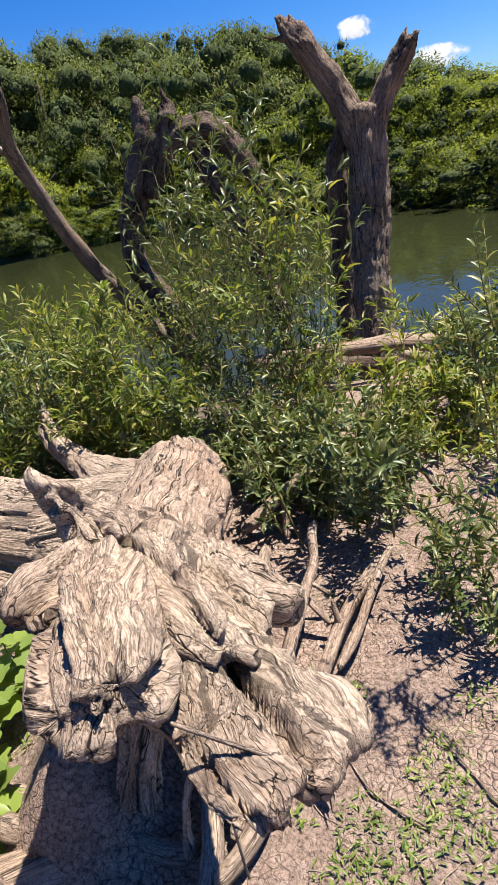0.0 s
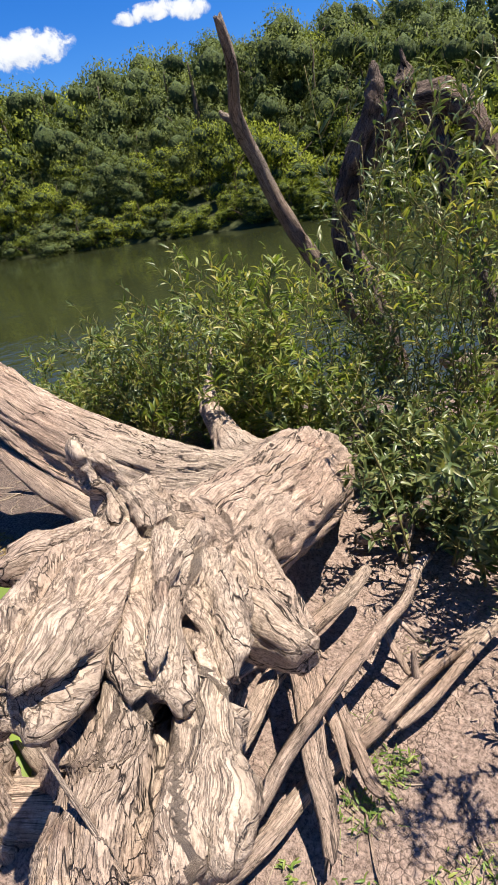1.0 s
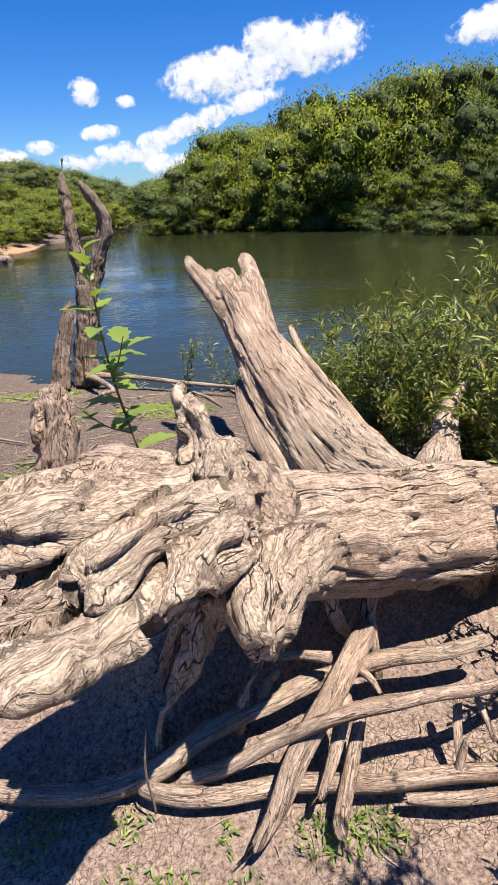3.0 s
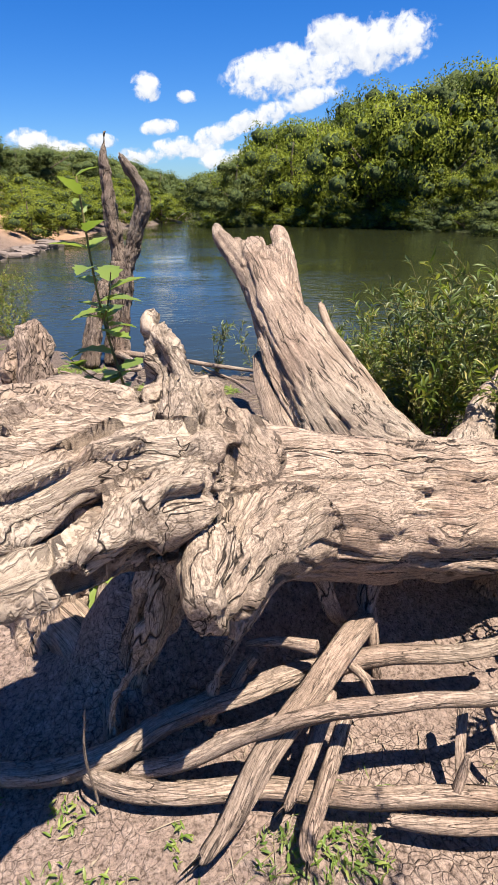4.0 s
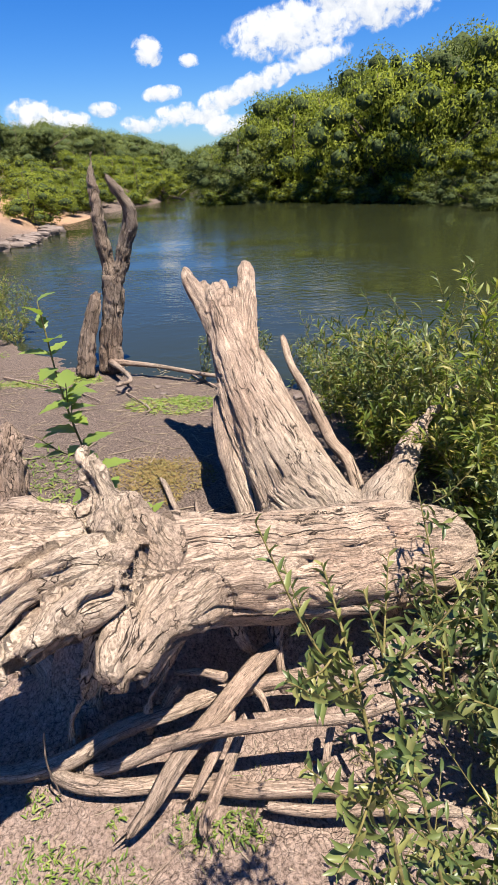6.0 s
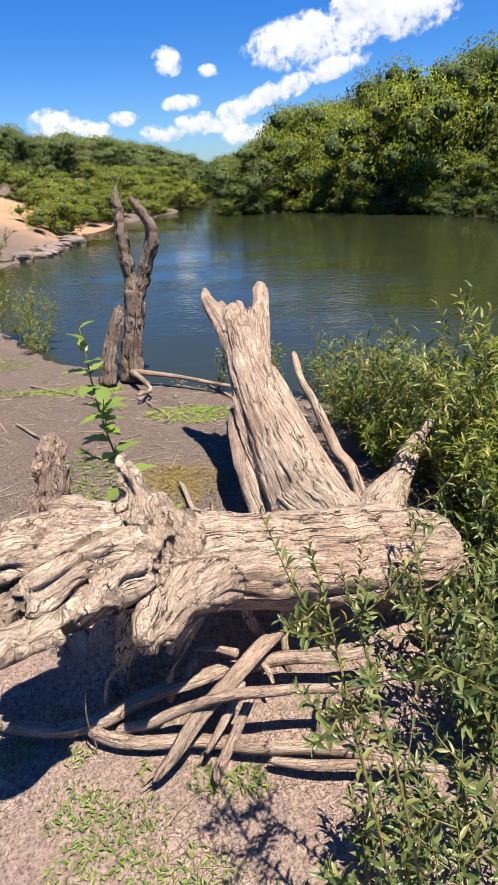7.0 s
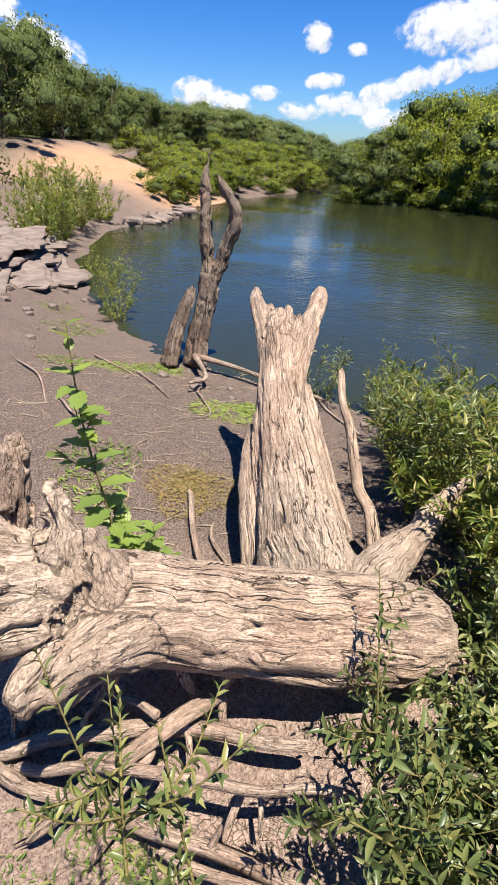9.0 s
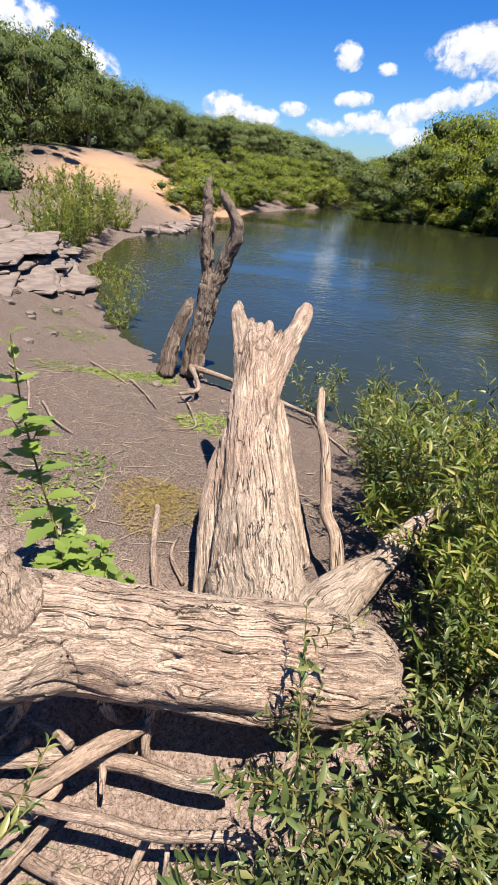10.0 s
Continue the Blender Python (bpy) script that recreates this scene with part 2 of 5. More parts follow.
def water_material():
    m, n, l, p = material("river_water")
    co = n.new("ShaderNodeTexCoord")
    mp = n.new("ShaderNodeMapping")
    mp.inputs["Scale"].default_value = (1.0, 0.55, 1.0)
    mp.inputs["Rotation"].default_value = (0, 0, 0.5)
    l.new(co.outputs["Object"], mp.inputs[0])
    a = noise_node(n, l, mp.outputs[0], 6.0, 3.0, 0.5, 0.6)
    b = noise_node(n, l, mp.outputs[0], 0.35, 3.0)
    amp = ramp(n, [(0.40, 0.15), (0.62, 1.0)])
    l.new(b.outputs[0], amp.inputs[0])
    h = math_node(n, l, "MULTIPLY", a.outputs[0], amp.outputs[0])
    bu = n.new("ShaderNodeBump")
    bu.inputs["Strength"].default_value = 1.0
    bu.inputs["Distance"].default_value = 0.02
    l.new(h, bu.inputs["Height"])
    l.new(bu.outputs[0], p.inputs["Normal"])
    p.inputs["Base Color"].default_value = (0.02, 0.024, 0.01, 1)
    p.inputs["Roughness"].default_value = 0.04
    p.inputs["IOR"].default_value = 1.33
    return m


GROUND = ground_material()
WATER = water_material()


# ---- mesh helpers ----
def mesh_object(name, verts, faces, mat, parent=None, label="", smooth=True, grain=None):
    me = bpy.data.meshes.new(name)
    V = np.asarray(verts, np.float32).reshape(-1, 3)
    sizes = np.fromiter((len(f) for f in faces), np.int32, len(faces))
    corners = np.asarray(faces, np.int32).ravel() if isinstance(faces, np.ndarray) else np.fromiter((i for f in faces for i in f), np.int32, int(sizes.sum()))
    me.vertices.add(len(V))
    me.vertices.foreach_set("co", V.ravel())
    me.loops.add(len(corners))
    me.loops.foreach_set("vertex_index", corners)
    me.polygons.add(len(sizes))
    me.polygons.foreach_set("loop_start", np.r_[0, np.cumsum(sizes)[:-1]].astype(np.int32))
    me.update(calc_edges=True)
    me.materials.append(mat)
    me.polygons.foreach_set("use_smooth", [smooth] * len(me.polygons))
    if grain is not None:
        at = me.attributes.new("grain", "FLOAT_VECTOR", "POINT")
        at.data.foreach_set("vector", np.asarray(grain, np.float32).ravel())
    me.update()
    ob = new(name, me)
    if parent is not None:
        ob.parent = parent
    if label:
        ob["label"] = label
    return ob


def thing(name, place, label, category, group="", kind=""):
    ob = new(name)
    ob.empty_display_size = 0.1
    ob.location = place
    return tagged(ob, label, category, group, kind)


def hash3(ix, iy, iz):
    h = np.sin(ix * 127.1 + iy * 311.7 + iz * 74.7) * 43758.5453
    return h - np.floor(h)


def vnoise(p):
    """Smooth value noise in 0..1 for rows of points."""
    i = np.floor(p)
    f = p - i
    u = f * f * (3 - 2 * f)
    out = 0
    for dx in (0, 1):
        for dy in (0, 1):
            for dz in (0, 1):
                w = (u[:, 0] if dx else 1 - u[:, 0]) * (u[:, 1] if dy else 1 - u[:, 1]) * (u[:, 2] if dz else 1 - u[:, 2])
                out = out + w * hash3(i[:, 0] + dx, i[:, 1] + dy, i[:, 2] + dz)
    return out


def fbm(p, octaves=4):
    total, amp, norm = 0, 1.0, 0.0
    for k in range(octaves):
        total = total + amp * vnoise(p * 2.0**k + 17.3 * k)
        norm += amp
        amp *= 0.5
    return total / norm


def smooth_path(points, steps=6):
    """Catmull-Rom through rows of numbers."""
    p = np.array(points, float)
    p = np.vstack([2 * p[0] - p[1], p, 2 * p[-1] - p[-2]])
    out = []
    for k in range(1, len(p) - 2):
        for t in np.linspace(0, 1, steps, endpoint=False):
            a, b, c, d = p[k - 1 : k + 3]
            out.append(0.5 * (2 * b + (c - a) * t + (2 * a - 5 * b + 4 * c - d) * t * t + (3 * b - a - 3 * c + d) * t**3))
    out.append(p[-2])
    return np.array(out)


def frames_along(path):
    tan = np.gradient(path, axis=0)
    tan /= np.linalg.norm(tan, axis=1)[:, None] + 1e-9
    ref = np.array([0, 0, 1.0]) if abs(tan[0, 2]) < 0.9 else np.array([1.0, 0, 0])
    sides, ups = [], []
    rx, ry, rz = ref.tolist()
    for tx, ty, tz in tan.tolist():
        sx, sy, sz = ty * rz - tz * ry, tz * rx - tx * rz, tx * ry - ty * rx
        k = 1.0 / (math.sqrt(sx * sx + sy * sy + sz * sz) + 1e-9)
        sx, sy, sz = sx * k, sy * k, sz * k
        rx, ry, rz = sy * tz - sz * ty, sz * tx - sx * tz, sx * ty - sy * tx
        sides.append((sx, sy, sz))
        ups.append((rx, ry, rz))
    return tan, np.array(sides), np.array(ups)


def tube(points, sides=10, steps=6, rough=0.12, freq=9.0, flat=1.0, seed=0.0, ragged=0.0, lines=0.0, wander=0.0):
    """Rows of x, y, z, radius to verts, faces and grain; rough: how far its round is uneven; ragged: splintered far end."""
    rows = smooth_path(points, steps)
    path, rad = rows[:, :3], np.maximum(rows[:, 3], 0.0005)
    if wander:
        k = np.r_[0, np.cumsum(np.linalg.norm(np.diff(path, axis=0), axis=1))][:, None] * 4.5 + seed * 5.1
        off = np.hstack([vnoise(np.hstack([k, k * 0 + 3.3 * a, k * 0])).reshape(-1, 1) - 0.5 for a in range(3)])
        path = path + off * wander * np.minimum(1.0, rad / rad.mean())[:, None]
    tan, side, up = frames_along(path)
    n = len(path)
    ang = np.linspace(0, 2 * np.pi, sides, endpoint=False)
    along = np.r_[0, np.cumsum(np.linalg.norm(np.diff(path, axis=0), axis=1))]
    c, s = np.cos(ang), np.sin(ang)
    dirs = side[:, None] * c[None, :, None] + up[:, None] * (s * flat)[None, :, None]
    A, S = np.meshgrid(along, ang, indexing="ij")
    if rough > 0.05 or lines:
        q = np.stack([A * freq * 0.2 + seed, np.cos(S) * freq * 0.28 + seed, np.sin(S) * freq * 0.28], -1).reshape(-1, 3)
        lump = (fbm(q, 4) - 0.5).reshape(n, sides)
        ridge = np.abs(vnoise(np.stack([A * 1.5 + seed, np.cos(S) * 3.0 + seed, np.sin(S) * 3.0], -1).reshape(-1, 3)) - 0.5).reshape(n, sides)
        r = rad[:, None] * (1 + rough * 2.2 * lump - lines * (0.25 - np.minimum(ridge, 0.25)) * 1.2)
    else:
        r = np.repeat(rad[:, None], sides, axis=1)
    verts = path[:, None] + dirs * r[..., None]
    if ragged:
        jag = hash3(np.floor(ang * 2.2) + seed, ang * 0, ang * 0 + 3.0) - 0.35
        verts[-1] += tan[-1] * (jag * ragged)[:, None]
        verts[-2] += tan[-2] * (jag * ragged * 0.4)[:, None]
    grain = np.stack([A, S * np.maximum(rad, 0.01)[:, None], np.full_like(A, seed)], -1)
    faces = []
    for i in range(n - 1):
        for j in range(sides):
            k = (j + 1) % sides
            faces.append((i * sides + j, i * sides + k, (i + 1) * sides + k, (i + 1) * sides + j))
    V = verts.reshape(-1, 3)
    G = grain.reshape(-1, 3)
    ends = [path[0] - tan[0] * rad[0] * 0.3, path[-1] + tan[-1] * (rad[-1] * 0.3 - ragged * 0.5)]
    V = np.vstack([V, ends])
    G = np.vstack([G, [[0, 0, seed + 1], [along[-1], 0, seed + 1]]])
    m = n * sides
    for j in range(sides):
        k = (j + 1) % sides
        faces.append((m, k, j))
        faces.append((m + 1, (n - 1) * sides + j, (n - 1) * sides + k))
    return V, faces, G


def joined(pieces):
    V, F, G, o = [], [], [], 0
    for v, f, g in pieces:
        V.append(v)
        G.append(g)
        F += [tuple(i + o for i in face) for face in f]
        o += len(v)
    return np.vstack(V), F, np.vstack(G)


def leaf_cloud(base, way, face, length, width, fold=0.25, droop=0.25):
    """Folded, pointed blades with six corners each, from arrays."""
    base, way, face = (np.asarray(a, float) for a in (base, way, face))
    way = way / (np.linalg.norm(way, axis=1)[:, None] + 1e-9)
    side = np.cross(way, face)
    side /= np.linalg.norm(side, axis=1)[:, None] + 1e-9
    nor = np.cross(side, way)
    L, W = np.asarray(length)[:, None], np.asarray(width)[:, None]
    a = base
    m1 = base + way * L * 0.3
    m2 = base + way * L * 0.68 - nor * L * droop * 0.25
    tip = base + way * L - nor * L * droop
    lift = nor * W * fold
    pts = np.stack([a, m1 + side * W * 0.5 + lift, m2 + side * W * 0.42 + lift, tip, m2 - side * W * 0.42 + lift, m1 - side * W * 0.5 + lift, m1, m2], 1)
    n = len(base)
    o = (np.arange(n) * 8)[:, None]
    quads = [(0, 6, 1), (6, 7, 2, 1), (7, 3, 2), (0, 5, 6), (5, 4, 7, 6), (4, 3, 7)]
    faces = [tuple(int(i + k) for i in q) for k in o[:, 0] for q in quads]
    return pts.reshape(-1, 3), faces


def card_cloud(base, way, face, length, width):
    """Simple folded rhombs, for foliage far off."""
    way = way / (np.linalg.norm(way, axis=1)[:, None] + 1e-9)
    side = np.cross(way, face)
    side /= np.linalg.norm(side, axis=1)[:, None] + 1e-9
    nor = np.cross(side, way)
    L, W = length[:, None], width[:, None]
    mid = base + way * L * 0.45
    pts = np.stack([base, mid + side * W * 0.5 + nor * W * 0.2, base + way * L, mid - side * W * 0.5 + nor * W * 0.2], 1)
    faces = [(4 * k, 4 * k + 1, 4 * k + 2, 4 * k + 3) for k in range(len(base))]
    return pts.reshape(-1, 3), faces


# ---- shoreline, ground and water ----
WATER_Z = -0.7
NEAR_SHORE = [(60, 30), (30, 16), (12, 11), (5, 8.5), (2, 7.2), (0, 6.6), (-1.5, 6.2), (-2.8, 5.2), (-3.8, 4.2), (-4.9, 3.0), (-5.7, 1.9), (-6.2, 0.9),
              (-6.8, -0.7), (-8.5, -2.2), (-11.5, -4.2), (-14, -5.5), (-16.5, -6.4), (-22, -7.2), (-28, -6.9), (-36, -7), (-49, -3.4), (-60, -3.4), (-160, -12)]
FAR_SHORE = [(-160, -6), (-60, -1.6), (-53, -1.0), (-41, -0.2), (-42, 4.5), (-39, 8.5), (-34, 13), (-27, 16), (-20, 20), (-15, 23), (-8, 23.5),
             (-2.5, 21.3), (0.7, 18.7), (6, 18), (14, 19), (30, 26), (60, 44)]


def line_distance(x, y, line):
    best = np.full(x.shape, 1e9)
    for (ax, ay), (bx, by) in zip(line[:-1], line[1:]):
        dx, dy = bx - ax, by - ay
        t = np.clip(((x - ax) * dx + (y - ay) * dy) / (dx * dx + dy * dy), 0, 1)
        best = np.minimum(best, np.hypot(x - ax - t * dx, y - ay - t * dy))
    return best


def in_river(x, y):
    ring = NEAR_SHORE + FAR_SHORE
    inside = np.zeros(x.shape, bool)
    for (ax, ay), (bx, by) in zip(ring, ring[1:] + ring[:1]):
        if ay == by:
            continue
        hit = ((ay > y) != (by > y)) & (x < (bx - ax) * (y - ay) / (by - ay) + ax)
        inside ^= hit
    return inside


def stepped(v, a, b):
    t = np.clip((v - a) / (b - a), 0, 1)
    return t * t * (3 - 2 * t)


def land(x, y, relief=True):
    x, y = np.asarray(x, float), np.asarray(y, float)
    dn, df = line_distance(x, y, NEAR_SHORE), line_distance(x, y, FAR_SHORE)
    wet = in_river(x, y)
    near = dn <= df
    d = np.minimum(dn, df)
    flat_shore = stepped(-x, 0.4, 2.0) * (1 - stepped(y, 2.4, 3.2))
    zn = WATER_Z + 0.70 * (1 - np.exp(-(1 - flat_shore) * dn / 1.6 - flat_shore * (dn / 2.3) ** 2)) + 0.24 * np.clip(dn - 2.0, 0, 9) * stepped(-x, 22, 30)
    zn = zn + 0.05 * np.clip(dn - 11, 0, 40) * stepped(-x, 8, 24)
    hill = stepped(-x, 3, 24) * (1 - 0.85 * stepped(-x, 33, 44))
    zf = WATER_Z + 0.9 * (1 - np.exp(-df / 0.8)) + (0.05 + 0.25 * hill) * np.clip(df - 1, 0, 22) + 0.03 * np.clip(df - 23, 0, 60)
    z = np.where(near, zn, zf)
    z = np.where(wet, WATER_Z - 0.9 * (1 - np.exp(-d / 1.5)), z)
    # Unseen mud ridge added behind the trunk to keep skylight from under it.
    shade_ridge = line_distance(x, y, [(-0.22, 1.25), (-0.52, 1.95), (-0.80, 2.55)])
    z = z + 0.36 * np.exp(-((shade_ridge / 0.2) ** 2))
    if relief:
        p = np.stack([x, y, 0 * x], -1)
        amp = 1 - np.exp(-d / 0.6)
        z = z + amp * (0.10 * (fbm(p * 0.7, 3) - 0.5) + 0.035 * (fbm(p * 5.0, 3) - 0.5) + 0.03 * (fbm(p * 19.0, 3) - 0.5))
        z = z + amp * stepped(-x, 20, 26) * near * 0.9 * (fbm(p * 0.3, 3) - 0.5)
        bank = stepped(-x, 7.0, 9.5) * (1 - stepped(-x, 20, 24)) * near * ~wet
        lift = z + 0.16 * (fbm(p * 0.8, 3) - 0.5)
        terr = np.floor(lift / 0.09) * 0.09 + 0.09 * stepped(lift / 0.09 - np.floor(lift / 0.09), 0.7, 1.0)
        z = z + 0.85 * bank * (terr - z)
        z = z + amp * stepped(-x, 6.5, 9) * near * (0.22 * np.abs(fbm(np.stack([x * 0.5, y * 1.6, 0 * x], -1), 3) - 0.5))
    return z


def land_at(x, y):
    return float(land(np.array([x]), np.array([y]))[0])


def build_ground():
    def axis(lo, f0, f1, hi, step):
        fine = np.arange(f0, f1 + 1e-6, step)
        left, right = [f0], [f1]
        s = step
        while left[-1] > lo:
            s = min(s * 1.18, 60)
            left.append(left[-1] - s)
        s = step
        while right[-1] < hi:
            s = min(s * 1.18, 60)
            right.append(right[-1] + s)
        return np.r_[left[:0:-1], fine, right[1:]]
    xs, ys = axis(-900, -7.5, 2.2, 700, 0.04), axis(-700, -1.5, 5.0, 900, 0.04)
    X, Y = np.meshgrid(xs, ys, indexing="ij")
    x, y = X.ravel(), Y.ravel()
    z = land(x, y)
    n, m = len(xs), len(ys)
    idx = np.arange(n * m).reshape(n, m)
    f = np.stack([idx[:-1, :-1], idx[1:, :-1], idx[1:, 1:], idx[:-1, 1:]], -1).reshape(-1, 4)
    ob = mesh_object("ground", np.stack([x, y, z], -1), f, GROUND)
    p = np.stack([x, y, 0 * x], -1)
    dn, df = line_distance(x, y, NEAR_SHORE), line_distance(x, y, FAR_SHORE)
    wob = fbm(p * 0.35, 3)
    sand = stepped(-x + 6 * (wob - 0.5), 26, 28) * (1 - stepped(-x, 36, 39)) * stepped(dn, 0.1, 0.5) * (1 - stepped(dn + 5 * (wob - 0.5), 9.5, 11)) * stepped(y + 3 * (wob - 0.5), -17.6, -16.4) * (dn < df)
    green = np.where(dn < df, stepped(dn + 4 * (wob - 0.5), 10, 14) * stepped(-x, 10, 18), 1.0)
    silt = stepped(-x + 0.6 * (wob - 0.5), 0.7, 1.6) * (dn < df) * (1 - sand)
    at = ob.data.attributes.new("soil", "FLOAT_VECTOR", "POINT")
    at.data.foreach_set("vector", np.stack([sand, green, silt], -1).astype(np.float32).ravel())
    tagged(ob, "cracked pinkish brown river mud and silt sloping to the water", "ground", kind="structure")
    w = mesh_object("water", [(-400, -120, WATER_Z), (120, -120, WATER_Z), (120, 120, WATER_Z), (-400, 120, WATER_Z)], [(0, 1, 2, 3)], WATER)
    tagged(w, "calm dark green river water with small ripples", "water", kind="structure")


build_ground()


# ---- the fallen tree ----
def fused(name, strokes, voxel, mat, parent, label="", depth=0.006, line=0.012, gnarl=0.0, fray=0.0, sway=1.0, relief=1.0, run=1.0, scaly=()):
    """Strokes of (x, y, z, r) rows, with how flat and how turned they are, fused to one wooden body with cracks along its grain."""
    pieces = []
    for k, (rows, flat, sides) in enumerate(strokes):
        pieces.append(tube(rows, sides, 7, 0.16, 7.0, flat, 3.7 * k + 0.5))
    V, F, _ = joined(pieces)
    me = bpy.data.meshes.new(name)
    me.from_pydata([tuple(v) for v in V], [], F)
    tmp = bpy.data.objects.new(name + "_raw", me)
    scene.collection.objects.link(tmp)
    md = tmp.modifiers.new("fuse", "REMESH")
    md.mode, md.voxel_size, md.use_smooth_shade = "VOXEL", voxel, True
    sm = tmp.modifiers.new("ease", "SMOOTH")
    sm.factor, sm.iterations = 0.5, 4
    done = bpy.data.meshes.new_from_object(tmp.evaluated_get(bpy.context.evaluated_depsgraph_get()))
    bpy.data.objects.remove(tmp)
    bpy.data.meshes.remove(me)
    n = len(done.vertices)
    co = np.empty(n * 3)
    done.vertices.foreach_get("co", co)
    co = co.reshape(-1, 3)
    nor = np.empty(n * 3)
    done.vertices.foreach_get("normal", nor)
    nor = nor.reshape(-1, 3)
    # grain: place along and round the nearest stroke
    S = []
    for k, (rows, flat, sides) in enumerate(strokes):
        r = smooth_path(rows, 10)
        tan, side, up = frames_along(r[:, :3])
        along = np.r_[0, np.cumsum(np.linalg.norm(np.diff(r[:, :3], axis=0), axis=1))]
        S.append(np.column_stack([r, tan, side, up, along, np.full(len(r), k)]))
    S = np.vstack(S)
    grain = np.empty((n, 3))
    nearest = np.empty(n, int)
    for a in range(0, n, 4000):
        c = co[a : a + 4000]
        d = np.linalg.norm(c[:, None] - S[None, :, :3], axis=2) / (S[None, :, 3] + 0.02)
        j = d.argmin(1)
        q = S[j]
        nearest[a : a + 4000] = q[:, 14]
        v = c - q[:, :3]
        al = q[:, 13] + (v * q[:, 4:7]).sum(1)
        grain[a : a + 4000] = np.column_stack([al, (v * q[:, 7:10]).sum(1) + 0.73 * q[:, 14], (v * q[:, 10:13]).sum(1)])
    # flowing waves in the grain
    wave = fbm(co * 4.0, 3) - 0.5
    wave2 = fbm(co * 11.0, 2) - 0.5
    grain[:, 1] += sway * (0.10 * wave + 0.03 * wave2)
    grain[:, 2] += sway * (0.08 * (fbm(co * 4.0 + 31.0, 3) - 0.5))
    g = grain * (run, 1, 1)
    cr = np.abs(fbm(np.column_stack([g[:, 0] * 2.2, g[:, 1] * 17.0, g[:, 2] * 17.0]), 2) - 0.5)
    cr2 = np.abs(fbm(np.column_stack([g[:, 0] * 4.0, g[:, 1] * 42.0, g[:, 2] * 42.0 + 5]), 2) - 0.5)
    lump = fbm(co * 7.0 + 3.0, 3) - 0.5
    some = stepped(fbm(co * 3.0 + 9.0, 2), 0.45, 0.62)
    cut = np.exp(-((cr / line) ** 2)) * depth * (0.25 + 1.4 * some) + np.exp(-((cr2 / 0.03) ** 2)) * depth * 0.2
    rough = 0.75 + gnarl * stepped(1.75 - co[:, 1], 0.0, 0.35)
    plate = fbm(np.column_stack([g[:, 0] * 2.6, g[:, 1] * 24.0, g[:, 2] * 24.0 + 2.0]), 3) - 0.5
    step = fbm(np.column_stack([g[:, 0] * 4.0, g[:, 1] * 24.0, g[:, 2] * 24.0 + 7.0]), 2)
    push = 0.05 * relief * lump - cut + rough * (0.022 * plate + 0.007 * np.sign(step - 0.5) * np.minimum(1.0, np.abs(step - 0.5) * 25))
    co = co + nor * push[:, None]
    if fray:
        end = smooth_path(strokes[0][0], 10)
        way = end[-1, :3] - end[-3, :3]
        way /= np.linalg.norm(way)
        size = np.linalg.norm(end[-1, :3] - end[0, :3])
        far = stepped(((co - end[0, :3]) @ way) / size, 0.62, 1.0)
        teeth = 0.7 * vnoise(np.column_stack([g[:, 1] * 15.0, g[:, 0] * 0.6, g[:, 2] * 15.0])) + 0.3 * vnoise(np.column_stack([g[:, 1] * 45.0, g[:, 0] * 0.6, g[:, 2] * 45.0])) - 0.42
        co = co + way * (far * teeth * fray)[:, None]
    done.vertices.foreach_set("co", co.ravel())
    at = done.attributes.new("grain", "FLOAT_VECTOR", "POINT")
    at.data.foreach_set("vector", grain.astype(np.float32).ravel())
    done.materials.clear()
    done.materials.append(mat)
    if scaly:
        done.materials.append(ROOT_WOOD)
        first = np.empty(len(done.loops), np.int32)
        done.loops.foreach_get("vertex_index", first)
        starts = np.empty(len(done.polygons), np.int32)
        done.polygons.foreach_get("loop_start", starts)
        done.polygons.foreach_set("material_index", np.isin(nearest[first[starts]], scaly).astype(np.int32))
    done.polygons.foreach_set("use_smooth", [True] * len(done.polygons))
    done.update()
    done.name = name
    ob = new(name, done)
    ob.parent = parent
    if label:
        ob["label"] = label
    return ob


